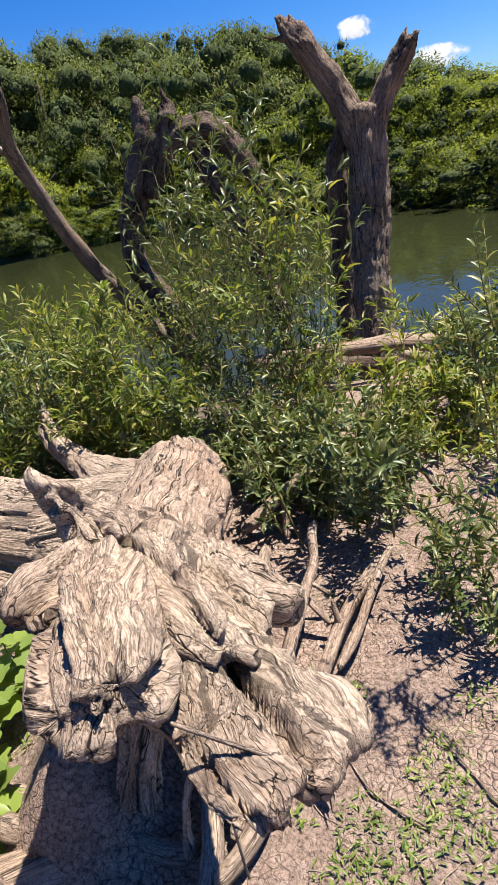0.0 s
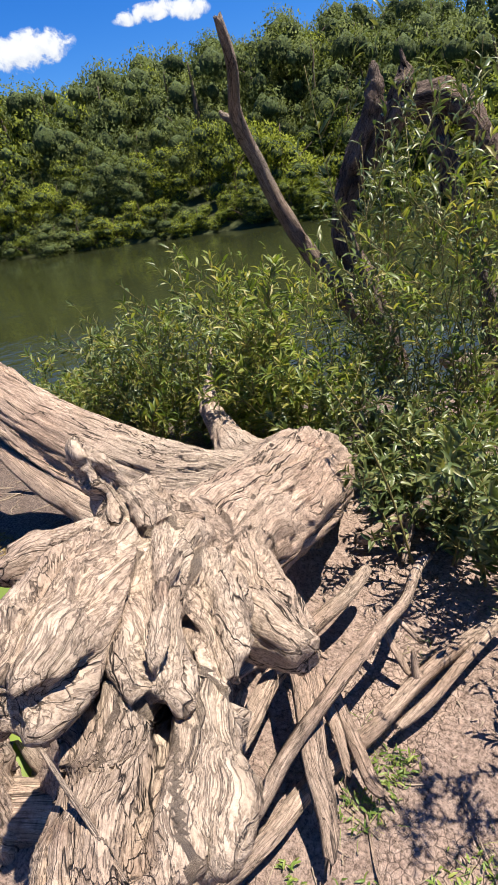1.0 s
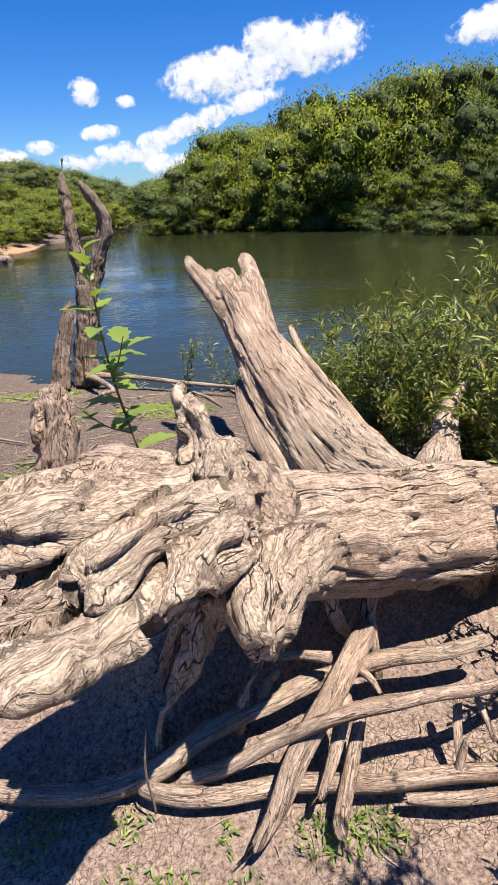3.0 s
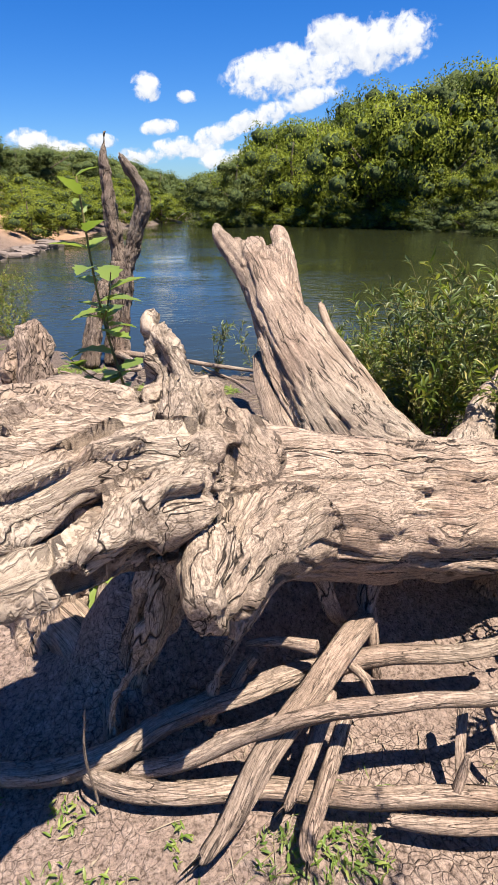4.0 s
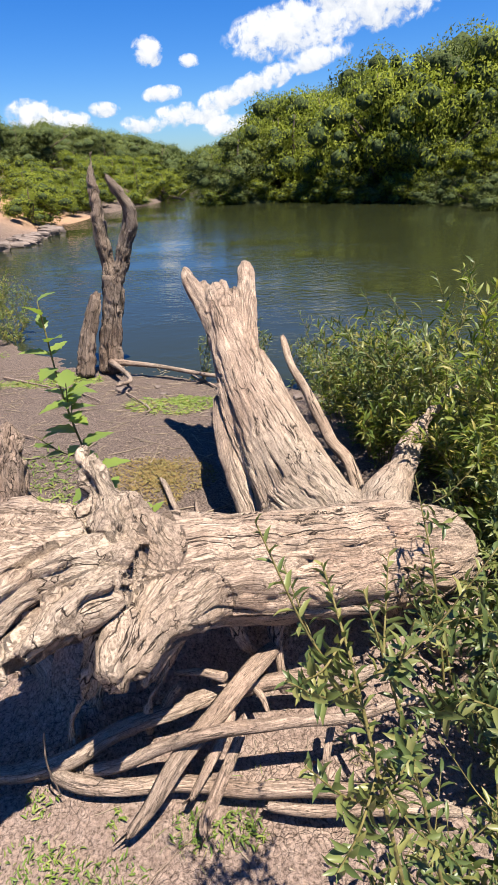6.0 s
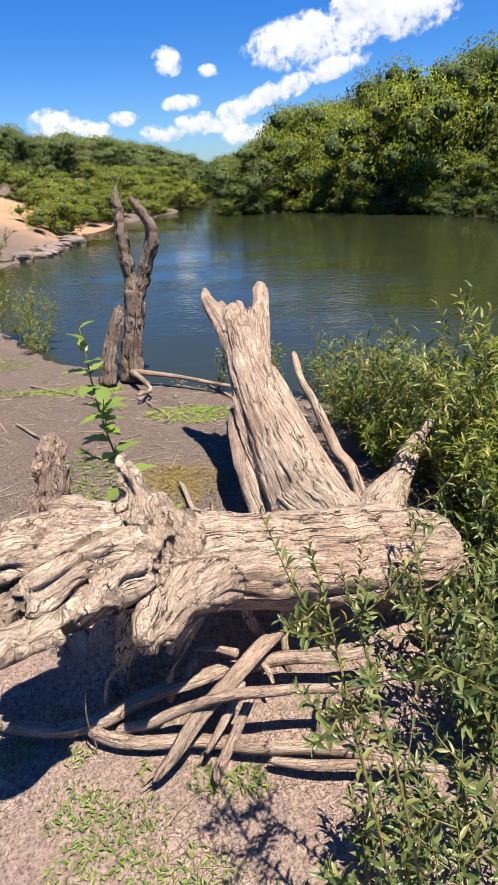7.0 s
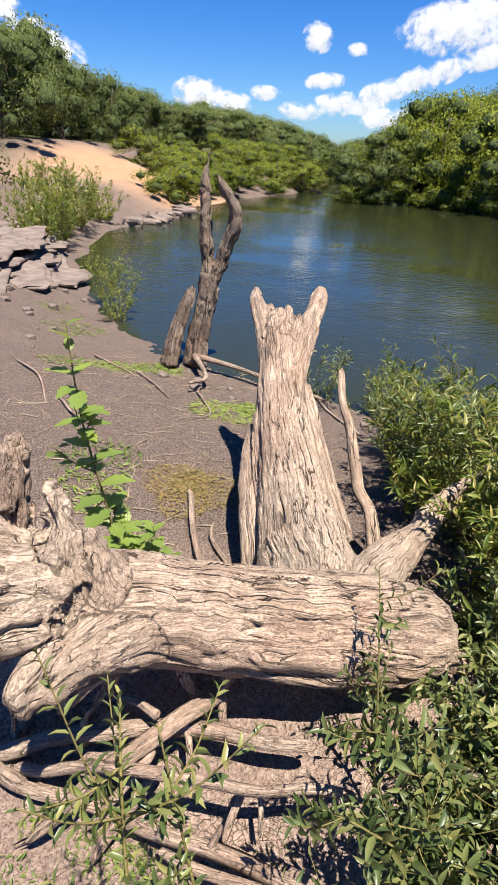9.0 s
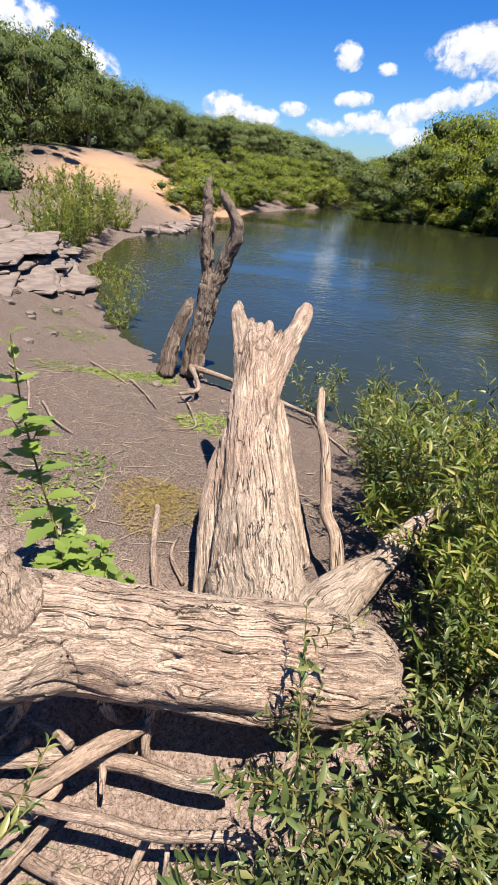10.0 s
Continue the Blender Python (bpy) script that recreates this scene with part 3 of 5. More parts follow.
fallen = thing("fallen_tree", (0, 0, 0), "huge bleached fallen tree with cracked wavy grain and torn roots", "fallen tree")
TRUNK = [(0.06, 1.42, 0.75, 0.17), (0.0, 1.50, 0.70, 0.215), (-0.09, 1.64, 0.63, 0.225), (-0.21, 1.90, 0.54, 0.215), (-0.35, 2.22, 0.44, 0.225), (-0.50, 2.52, 0.34, 0.235), (-0.66, 2.80, 0.23, 0.215), (-0.70, 2.90, 0.19, 0.17)]
trunk = fused("trunk", [
    (TRUNK, 1.0, 22),
    ([(-0.46, 2.44, 0.34, 0.19), (-0.72, 2.35, 0.25, 0.25), (-1.10, 2.22, 0.24, 0.24)], 1.0, 18),
    ([(-0.58, 2.48, 0.34, 0.15), (-0.95, 2.62, 0.28, 0.14), (-1.3, 2.78, 0.26, 0.09)], 1.0, 14),
    ([(0.03, 1.47, 0.85, 0.15), (0.0, 1.455, 0.95, 0.10), (-0.03, 1.44, 1.03, 0.06), (-0.055, 1.425, 1.09, 0.034), (-0.072, 1.41, 1.145, 0.014)], 0.8, 14),
    ([(0.04, 1.38, 0.88, 0.11), (0.03, 1.24, 0.95, 0.075), (0.03, 1.14, 0.97, 0.055)], 0.8, 12),
    ([(-0.10, 1.76, 0.58, 0.16), (0.10, 1.64, 0.65, 0.14), (0.27, 1.57, 0.715, 0.10), (0.38, 1.545, 0.725, 0.07), (0.45, 1.535, 0.725, 0.045)], 0.9, 16),
    ([(0.05, 1.69, 0.60, 0.10), (0.19, 1.63, 0.605, 0.06), (0.275, 1.59, 0.575, 0.038), (0.32, 1.567, 0.535, 0.014)], 0.8, 12),
    ([(-0.62, 2.80, 0.20, 0.10), (-0.66, 2.96, 0.12, 0.08), (-0.66, 3.06, 0.07, 0.05)], 1.0, 12),
    ([(0.08, 1.40, 0.87, 0.11), (0.17, 1.25, 0.955, 0.1), (0.27, 1.11, 0.995, 0.1), (0.35, 1.02, 1.015, 0.098), (0.385, 0.98, 1.02, 0.08)], 0.8, 22),
    ([(0.12, 1.47, 0.84, 0.12), (0.22, 1.38, 0.92, 0.075), (0.33, 1.29, 0.945, 0.055), (0.42, 1.22, 0.95, 0.056), (0.48, 1.18, 0.94, 0.035)], 0.9, 18),
    ([(0.22, 1.47, 0.84, 0.09), (0.36, 1.39, 0.865, 0.062), (0.48, 1.31, 0.84, 0.04)], 0.9, 16),
    ([(0.10, 1.43, 0.68, 0.12), (0.29, 1.27, 0.765, 0.115), (0.46, 1.13, 0.86, 0.115), (0.60, 1.025, 0.935, 0.115), (0.66, 0.99, 0.96, 0.10)], 0.22, 24),
    ([(0.22, 1.44, 0.79, 0.08), (0.39, 1.32, 0.82, 0.05), (0.53, 1.225, 0.87, 0.05), (0.65, 1.135, 0.91, 0.05), (0.695, 1.095, 0.925, 0.04)], 0.4, 18),
    ([(0.0, 1.58, 0.78, 0.13), (-0.03, 1.545, 0.90, 0.085), (-0.05, 1.52, 0.98, 0.03)], 0.8, 12),
    ([(0.06, 1.43, 0.78, 0.15), (0.2, 1.29, 0.83, 0.12), (0.35, 1.15, 0.885, 0.09), (0.48, 1.05, 0.925, 0.06)], 0.5, 18),
], 0.0088, PALE_WOOD, fallen, "thick bleached trunk with a flared, torn root plate", 0.016, 0.015, 1.7, 0.0, 1.0, 0.6, 0.75, (4, 8, 9, 10, 11, 14))

roots = [
    ([(0.10, 1.45, 0.60, 0.10), (0.05, 1.38, 0.35, 0.075), (0.0, 1.30, 0.12, 0.06), (-0.02, 1.26, -0.1, 0.05)], "dark root going down into the mud"),
    ([(0.06, 1.42, 0.60, 0.09), (0.02, 1.33, 0.42, 0.06), (-0.03, 1.25, 0.2, 0.05), (-0.08, 1.18, -0.08, 0.045)], "dark root going down into the mud"),
    ([(-0.05, 1.62, 0.52, 0.09), (-0.12, 1.55, 0.3, 0.06), (-0.2, 1.5, 0.1, 0.05), (-0.25, 1.48, -0.1, 0.045)], "dark root going down into the mud"),
    ([(0.06, 1.66, 0.50, 0.06), (0.04, 1.60, 0.34, 0.035), (0.08, 1.52, 0.18, 0.03), (0.06, 1.48, -0.05, 0.025)], "thin root hanging down under the trunk"),
    ([(0.12, 1.40, 0.58, 0.06), (0.18, 1.36, 0.40, 0.035), (0.16, 1.26, 0.2, 0.03), (0.14, 1.22, -0.05, 0.025)], "thin root hanging down under the trunk"),
    ([(-0.14, 1.80, 0.44, 0.06), (-0.12, 1.86, 0.26, 0.035), (-0.16, 1.92, 0.1, 0.03), (-0.18, 1.95, -0.1, 0.025)], "thin root hanging down under the trunk"),
    ([(-0.25, 2.06, 0.36, 0.07), (-0.2, 2.0, 0.2, 0.04), (-0.13, 2.02, 0.06, 0.03), (-0.1, 2.04, -0.1, 0.03)], "thin root hanging down under the trunk"),
    ([(-0.52, 2.55, 0.22, 0.14), (-0.56, 2.58, 0.06, 0.13), (-0.58, 2.6, -0.12, 0.12)], "broken bough propping the trunk on the mud"),
]
for k, (rows, text) in enumerate(roots):
    if k < len(roots) - 1:
        rows = [(x, y, z, r * 0.6) for x, y, z, r in rows]
    fused("root", [(rows, 0.9, 14)], 0.009, ROOT_WOOD, fallen, text, 0.010, 0.016, 0.8, 0.0, 0.55, 0.7)

fused("upright_limb", [
    ([(-0.75, 2.33, 0.21, 0.25), (-1.10, 2.22, 0.24, 0.25), (-1.42, 2.12, 0.33, 0.23), (-1.75, 2.01, 0.47, 0.2), (-2.05, 1.92, 0.62, 0.175), (-2.45, 1.82, 0.83, 0.155), (-2.72, 1.76, 0.97, 0.14), (-2.88, 1.73, 1.04, 0.11)], 1.0, 20),
    ([(-2.35, 1.80, 0.80, 0.10), (-2.72, 1.665, 0.99, 0.08), (-2.98, 1.545, 1.12, 0.058), (-3.12, 1.485, 1.2, 0.026)], 0.85, 14),
    ([(-2.15, 1.95, 0.70, 0.10), (-2.55, 1.96, 0.88, 0.08), (-2.95, 1.97, 1.0, 0.08), (-3.25, 1.98, 1.05, 0.076), (-3.50, 1.98, 1.12, 0.066), (-3.58, 1.98, 1.14, 0.045)], 0.8, 14),
    ([(-2.60, 1.73, 0.95, 0.09), (-2.88, 1.67, 1.07, 0.055), (-3.0, 1.64, 1.12, 0.014)], 0.8, 12),
    ([(-2.60, 1.80, 0.99, 0.07), (-2.88, 1.80, 1.08, 0.05), (-3.0, 1.79, 1.12, 0.014)], 0.8, 12),
    ([(-2.60, 1.86, 0.96, 0.06), (-2.86, 1.88, 1.04, 0.04), (-2.96, 1.88, 1.08, 0.012)], 0.8, 12),
    ([(-2.0, 1.77, 0.62, 0.05), (-1.6, 1.88, 0.42, 0.06), (-1.2, 2.02, 0.26, 0.06)], 0.6, 12),
    ([(-2.3, 2.03, 0.74, 0.05), (-1.75, 2.24, 0.44, 0.06), (-1.25, 2.42, 0.24, 0.07)], 0.6, 12),
], 0.010, PALE_WOOD, fallen, "leaning forked limb with a splintered top", 0.018, 0.02, 0.3, 0.0, 0.35, 0.35, 0.4)
fused("buttress", [([(-0.95, 2.02, -0.2, 0.10), (-1.05, 1.97, 0.08, 0.095), (-1.4, 1.85, 0.26, 0.085), (-1.7, 1.79, 0.38, 0.08), (-2.02, 1.75, 0.53, 0.06)], 0.7, 14)], 0.011, PALE_WOOD, fallen, "strip of wood split from the limb", 0.014, 0.018, 0.3, 0.0, 0.35, 0.4, 0.4)
fused("branch_stub", [
    ([(-1.1, 2.70, 0.26, 0.11), (-1.45, 2.86, 0.27, 0.085), (-1.75, 3.02, 0.30, 0.06), (-1.9, 3.12, 0.34, 0.035)], 0.8, 14),
    ([(-1.5, 2.86, 0.31, 0.05), (-1.85, 3.14, 0.40, 0.03), (-2.17, 3.46, 0.50, 0.014)], 1.0, 10),
], 0.010, PALE_WOOD, fallen, "splintered side branch among the willow leaves")


def stick(name, rows, label, category="branch", mat=None, sides=14, rough=0.3, ragged=0.03, flat=1.0, seed=1.0, group="", twigs=()):
    rows = [(x, y, z, r * 0.68) for x, y, z, r in rows]
    if rows[0][3] > 0.012:
        tips = []
        for (ax, ay, az, ar), (bx, by, bz, br) in ((rows[1], rows[0]), (rows[-2], rows[-1])):
            d = math.sqrt((bx - ax) ** 2 + (by - ay) ** 2 + (bz - az) ** 2)
            s = 1.3 * br / d
            tips.append((bx + (bx - ax) * s, by + (by - ay) * s, bz + (bz - az) * s, br * 0.45))
        rows = [tips[0], *rows, tips[1]]
    body = tube(rows, sides, 12, rough, 14.0, flat, seed, ragged, 0.8, 0.05 if rows[1][3] > 0.02 else 0.015)
    ob = mesh_object(name, body[0], body[1], mat or STICK_WOOD, grain=body[2])
    tagged(ob, label, category, group)
    for k, tw in enumerate(twigs):
        b = tube(tw, 8, 5, 0.2, 12.0, 1.0, seed + k + 2)
        mesh_object("side_twig", b[0], b[1], mat or STICK_WOOD, ob, grain=b[2])
    return ob


stick("dead_shoot", [(-1.45, 2.66, -0.3, 0.07), (-1.55, 2.62, -0.02, 0.07), (-1.75, 2.55, 0.16, 0.06), (-2.1, 2.44, 0.28, 0.06), (-2.45, 2.38, 0.36, 0.058), (-2.75, 2.30, 0.50, 0.05), (-2.95, 2.26, 0.63, 0.042)],
      "smooth pale dead shoot curving up beside the limb", mat=PALE_WOOD, seed=4)

# ---- driftwood lying in front ----
D = "drift branches below the trunk"
stick("driftwood_branch", [(0.14, 0.62, 0.03, 0.045), (0.18, 0.75, 0.03, 0.05), (0.247, 0.96, 0.03, 0.055), (0.23, 1.19, 0.05, 0.055), (0.125, 1.41, 0.08, 0.052), (0.065, 1.54, 0.10, 0.05), (0.015, 1.75, 0.12, 0.05), (-0.015, 2.07, 0.13, 0.048), (-0.05, 2.36, 0.13, 0.04)],
      "long curved grey-brown branch lying under the trunk", group=D, seed=2,
      twigs=[[(0.06, 1.56, 0.11, 0.02), (0.04, 1.6, 0.17, 0.018), (0.05, 1.63, 0.22, 0.012)], [(0.0, 1.9, 0.13, 0.016), (0.06, 1.93, 0.14, 0.013), (0.11, 1.95, 0.12, 0.008)]])
stick("driftwood_branch", [(0.255, 1.31, 0.05, 0.034), (0.28, 1.48, 0.13, 0.037), (0.30, 1.745, 0.26, 0.037), (0.275, 1.98, 0.28, 0.035), (0.225, 2.24, 0.25, 0.032), (0.149, 2.535, 0.18, 0.028)],
      "thin pale branch propped across the other drift wood", group=D, seed=5)
stick("driftwood_log", [(0.25, 1.2, 0.035, 0.036), (0.293, 1.33, 0.04, 0.045), (0.317, 1.59, 0.04, 0.042), (0.336, 1.81, 0.04, 0.042), (0.355, 2.03, 0.045, 0.045), (0.375, 2.26, 0.045, 0.042), (0.42, 2.5, 0.04, 0.035)],
      "half buried grey log lying on the mud", group=D, seed=8,
      twigs=[[(0.36, 2.1, 0.06, 0.014), (0.34, 2.12, 0.11, 0.012), (0.33, 2.13, 0.15, 0.007)]])
stick("broken_plank", [(-0.16, 1.98, 0.16, 0.055), (0.0, 1.88, 0.22, 0.07), (0.2, 1.75, 0.22, 0.06), (0.35, 1.62, 0.14, 0.055), (0.46, 1.50, 0.07, 0.03)],
      "splintered flat piece of wood leaning over the branches", "driftwood", flat=0.4, ragged=0.1, seed=11, group=D,
      twigs=[[(0.05, 1.8, 0.24, 0.02), (0.0, 1.7, 0.22, 0.016), (-0.02, 1.6, 0.2, 0.01)]])
stick("broken_plank", [(0.17, 1.80, 0.18, 0.03), (0.30, 1.74, 0.13, 0.028), (0.38, 1.68, 0.09, 0.02)], "short splinter beside the leaning piece", "driftwood", flat=0.5, ragged=0.05, seed=12, group=D)
stick("broken_plank", [(0.19, 1.86, 0.15, 0.028), (0.33, 1.79, 0.09, 0.034), (0.43, 1.74, 0.05, 0.036), (0.46, 1.73, 0.04, 0.03)], "forked root end lying on the mud", "driftwood", ragged=0.05, seed=13, group=D)
stick("stub", [(0.17, 2.18, 0.14, 0.02), (0.26, 2.15, 0.07, 0.022), (0.30, 2.14, 0.03, 0.02)], "short broken stub standing in the mud", "stick", seed=14, group=D)
stick("stub", [(0.18, 2.24, 0.13, 0.015), (0.27, 2.26, 0.05, 0.016)], "short broken stub leaning in the mud", "stick", seed=15, group=D)
stick("drift_snag", [(0.47, 2.55, 0.06, 0.025), (0.44, 2.30, 0.05, 0.03), (0.42, 2.08, 0.04, 0.032), (0.40, 1.95, 0.03, 0.024)], "knotted drift stick on the mud", seed=16, group=D)
stick("dead_root", [(-0.30, 2.72, -0.02, 0.05), (-0.12, 2.86, 0.10, 0.05), (0.0, 3.0, 0.22, 0.045), (0.1, 3.12, 0.33, 0.04)], "grey broken root standing among the willow stems", "root", seed=17,
      twigs=[[(-0.12, 2.86, 0.1, 0.025), (-0.1, 2.78, 0.0, 0.02), (-0.08, 2.72, -0.06, 0.014)]])
stick("fallen_branch", [(0.3, 3.3, 0.08, 0.035), (0.55, 3.15, 0.10, 0.04), (0.75, 2.95, 0.05, 0.03)], "grey branch lying under the willow", seed=18)
post = thing("root_post", (0, 0, 0), "broken upright root post with a torn top", "root")
fused("stump", [([(-0.34, 0.90, -0.08, 0.13), (-0.38, 0.91, 0.3, 0.11), (-0.44, 0.93, 0.7, 0.09), (-0.48, 0.945, 0.92, 0.085), (-0.50, 0.95, 1.0, 0.075)], 0.9, 18)], 0.009, ROOT_WOOD, post, "", 0.012, 0.016, 1.6, 0.12)
stick("drift_branch", [(-0.75, 1.1, 0.05, 0.04), (-0.5, 1.2, 0.05, 0.038), (-0.2, 1.2, 0.06, 0.035)], "pale branch half under the roots", seed=20)
stick("drift_branch", [(-0.5, 1.1, 0.1, 0.05), (-0.3, 1.14, 0.08, 0.06), (-0.05, 1.2, 0.05, 0.06), (0.2, 1.25, 0.0, 0.04)], "curved shaded branch under the roots", seed=21)
stick("root_stump", [(-0.55, 0.75, -0.05, 0.16), (-0.35, 0.95, 0.02, 0.15), (-0.15, 1.05, 0.02, 0.09)], "weathered lump of root wood on the ground", "root", mat=PALE_WOOD, sides=18, rough=0.3, seed=22)

# ---- dead trees at the water ----
fork = thing("dead_tree", (0, 0, 0), "dead forked grey trunk standing at the water's edge", "dead tree")
for nm, rows, sd in (("trunk", [(-6.22, 0.02, -0.66, 0.19), (-6.28, 0.04, -0.35, 0.16), (-6.34, 0.12, 0.15, 0.15), (-6.40, 0.20, 0.62, 0.155)], 1.0),
                     ("limb", [(-6.40, 0.17, 0.56, 0.11), (-6.48, 0.10, 1.0, 0.095), (-6.55, 0.065, 1.45, 0.085), (-6.58, 0.055, 1.78, 0.065), (-6.58, 0.06, 1.95, 0.03), (-6.60, 0.08, 2.07, 0.008)], 3.0),
                     ("limb", [(-6.40, 0.22, 0.56, 0.12), (-6.44, 0.38, 0.95, 0.10), (-6.45, 0.50, 1.3, 0.095), (-6.42, 0.50, 1.52, 0.085), (-6.37, 0.40, 1.70, 0.07), (-6.34, 0.32, 1.84, 0.03)], 5.0),
                     ("stub", [(-5.93, -0.28, -0.6, 0.13), (-6.0, -0.23, -0.25, 0.115), (-6.13, -0.14, 0.1, 0.105), (-6.25, -0.06, 0.37, 0.085)], 7.0)):
    fused(nm, [(rows, 0.9, 14)], 0.02, GREY_WOOD, fork, "", 0.02, 0.03, 0.8, 0.0 if nm == "trunk" else 0.3, 0.5)
for rows in ([(-6.1, 0.05, -0.5, 0.05), (-5.6, 0.3, -0.45, 0.035), (-5.1, 0.5, -0.42, 0.03), (-4.6, 0.45, -0.3, 0.02)],
             [(-6.1, 0.1, -0.5, 0.05), (-5.9, 0.7, -0.52, 0.035), (-5.6, 1.3, -0.55, 0.03), (-5.2, 2.0, -0.55, 0.02)]):
    b = tube(rows, 8, 6, 0.2, 9.0, 1.0, 9.0)
    mesh_object("root", b[0], b[1], STICK_WOOD, fork, grain=b[2])

lean = thing("leaning_dead_branch", (0, 0, 0), "thin leaning dead branch with broken knots rising from the willow", "dead tree")
b = tube([(-2.45, 6.1, -0.4, 0.10), (-2.69, 5.59, 0.49, 0.085), (-2.80, 5.20, 1.07, 0.08), (-2.80, 4.83, 1.70, 0.07), (-2.73, 4.59, 2.07, 0.06), (-2.55, 4.44, 2.37, 0.05), (-2.48, 4.30, 2.66, 0.035)], 12, 9, 0.35, 14.0, 1.0, 2.0, 0.03, 0.5)
mesh_object("stem", b[0], b[1], GREY_WOOD, lean, grain=b[2])
b = tube([(-2.74, 4.6, 2.03, 0.035), (-2.86, 4.58, 2.08, 0.03), (-2.9, 4.57, 2.13, 0.012)], 8, 4, 0.3, 9.0, 1.0, 6.0)
mesh_object("knot", b[0], b[1], GREY_WOOD, lean, grain=b[2])

snag = thing("broken_snag", (0, 0, 0), "dark broken double snag arching above the willow bush", "dead tree")
for nm, rows, sd in (("trunk", [(-2.1, 5.75, -0.5, 0.17), (-2.3, 5.7, 0.3, 0.15), (-2.55, 5.65, 0.95, 0.13), (-2.4, 5.68, 1.5, 0.14), (-2.2, 5.74, 1.95, 0.11), (-2.17, 5.74, 2.32, 0.04)], 1.0),
                     ("limb", [(-2.25, 5.74, 1.5, 0.10), (-2.0, 5.78, 1.9, 0.15), (-1.9, 5.78, 2.15, 0.08), (-1.93, 5.77, 2.35, 0.015)], 3.0),
                     ("limb", [(-1.95, 5.8, 1.95, 0.14), (-1.6, 5.9, 1.95, 0.15), (-1.35, 5.95, 1.7, 0.12), (-1.15, 6.0, 1.3, 0.08), (-1.05, 6.02, 1.0, 0.04)], 5.0),
                     ("limb", [(-1.75, 5.85, 1.95, 0.10), (-1.62, 5.9, 1.5, 0.12), (-1.45, 5.9, 1.1, 0.10), (-1.2, 5.9, 0.4, 0.1), (-1.1, 5.9, -0.4, 0.1)], 7.0)):
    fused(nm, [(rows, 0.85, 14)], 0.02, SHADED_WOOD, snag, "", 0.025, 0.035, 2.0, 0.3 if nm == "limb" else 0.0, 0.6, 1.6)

ytree = thing("forked_dead_tree", (0, 0, 0), "thick dead tree trunk splitting into two broken arms", "dead tree")
for nm, rows, sd in (("trunk", [(-0.2, 5.8, -0.5, 0.24), (-0.22, 5.85, 0.1, 0.19), (-0.22, 5.95, 0.6, 0.175), (-0.22, 6.03, 0.95, 0.185), (-0.20, 6.08, 1.45, 0.19), (-0.21, 6.09, 1.86, 0.17)], 1.0),
                     ("arm", [(-0.26, 6.08, 1.62, 0.15), (-0.40, 6.05, 1.98, 0.125), (-0.56, 5.98, 2.25, 0.11), (-0.68, 5.92, 2.44, 0.10), (-0.73, 5.9, 2.54, 0.06)], 3.0),
                     ("arm", [(-0.20, 6.1, 1.65, 0.14), (-0.04, 6.12, 1.93, 0.115), (0.09, 6.14, 2.12, 0.10), (0.17, 6.14, 2.28, 0.07)], 5.0),
                     ("splinter", [(-0.68, 5.92, 2.44, 0.05), (-0.82, 5.88, 2.46, 0.035), (-0.95, 5.85, 2.5, 0.012)], 7.0),
                     ("side_trunk", [(-0.58, 6.25, -0.5, 0.12), (-0.58, 6.25, 0.4, 0.1), (-0.55, 6.22, 1.0, 0.1), (-0.52, 6.2, 1.45, 0.1), (-0.40, 6.15, 1.8, 0.08)], 9.0)):
    # The side trunk takes the shade-darkened copy of the wood.
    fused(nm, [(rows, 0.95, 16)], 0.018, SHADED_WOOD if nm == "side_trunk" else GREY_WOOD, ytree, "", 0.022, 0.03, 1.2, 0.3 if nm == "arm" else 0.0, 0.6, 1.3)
stick("fallen_log", [(-1.2, 5.3, -0.1, 0.10), (-0.5, 5.35, -0.02, 0.13), (0.1, 5.5, -0.02, 0.12), (0.8, 5.7, -0.08, 0.1), (1.4, 5.95, -0.15, 0.07)], "pale log lying at the foot of the dead trees", "log", mat=PALE_WOOD, seed=30, sides=16)
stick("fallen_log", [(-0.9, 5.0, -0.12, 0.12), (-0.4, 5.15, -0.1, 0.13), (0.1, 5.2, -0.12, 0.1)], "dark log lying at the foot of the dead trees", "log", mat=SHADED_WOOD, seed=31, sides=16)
stick("fallen_branch", [(0.2, 5.1, 0.0, 0.06), (0.7, 4.9, -0.02, 0.07), (1.2, 4.5, -0.05, 0.05)], "pale branch lying in the scrub", seed=32)


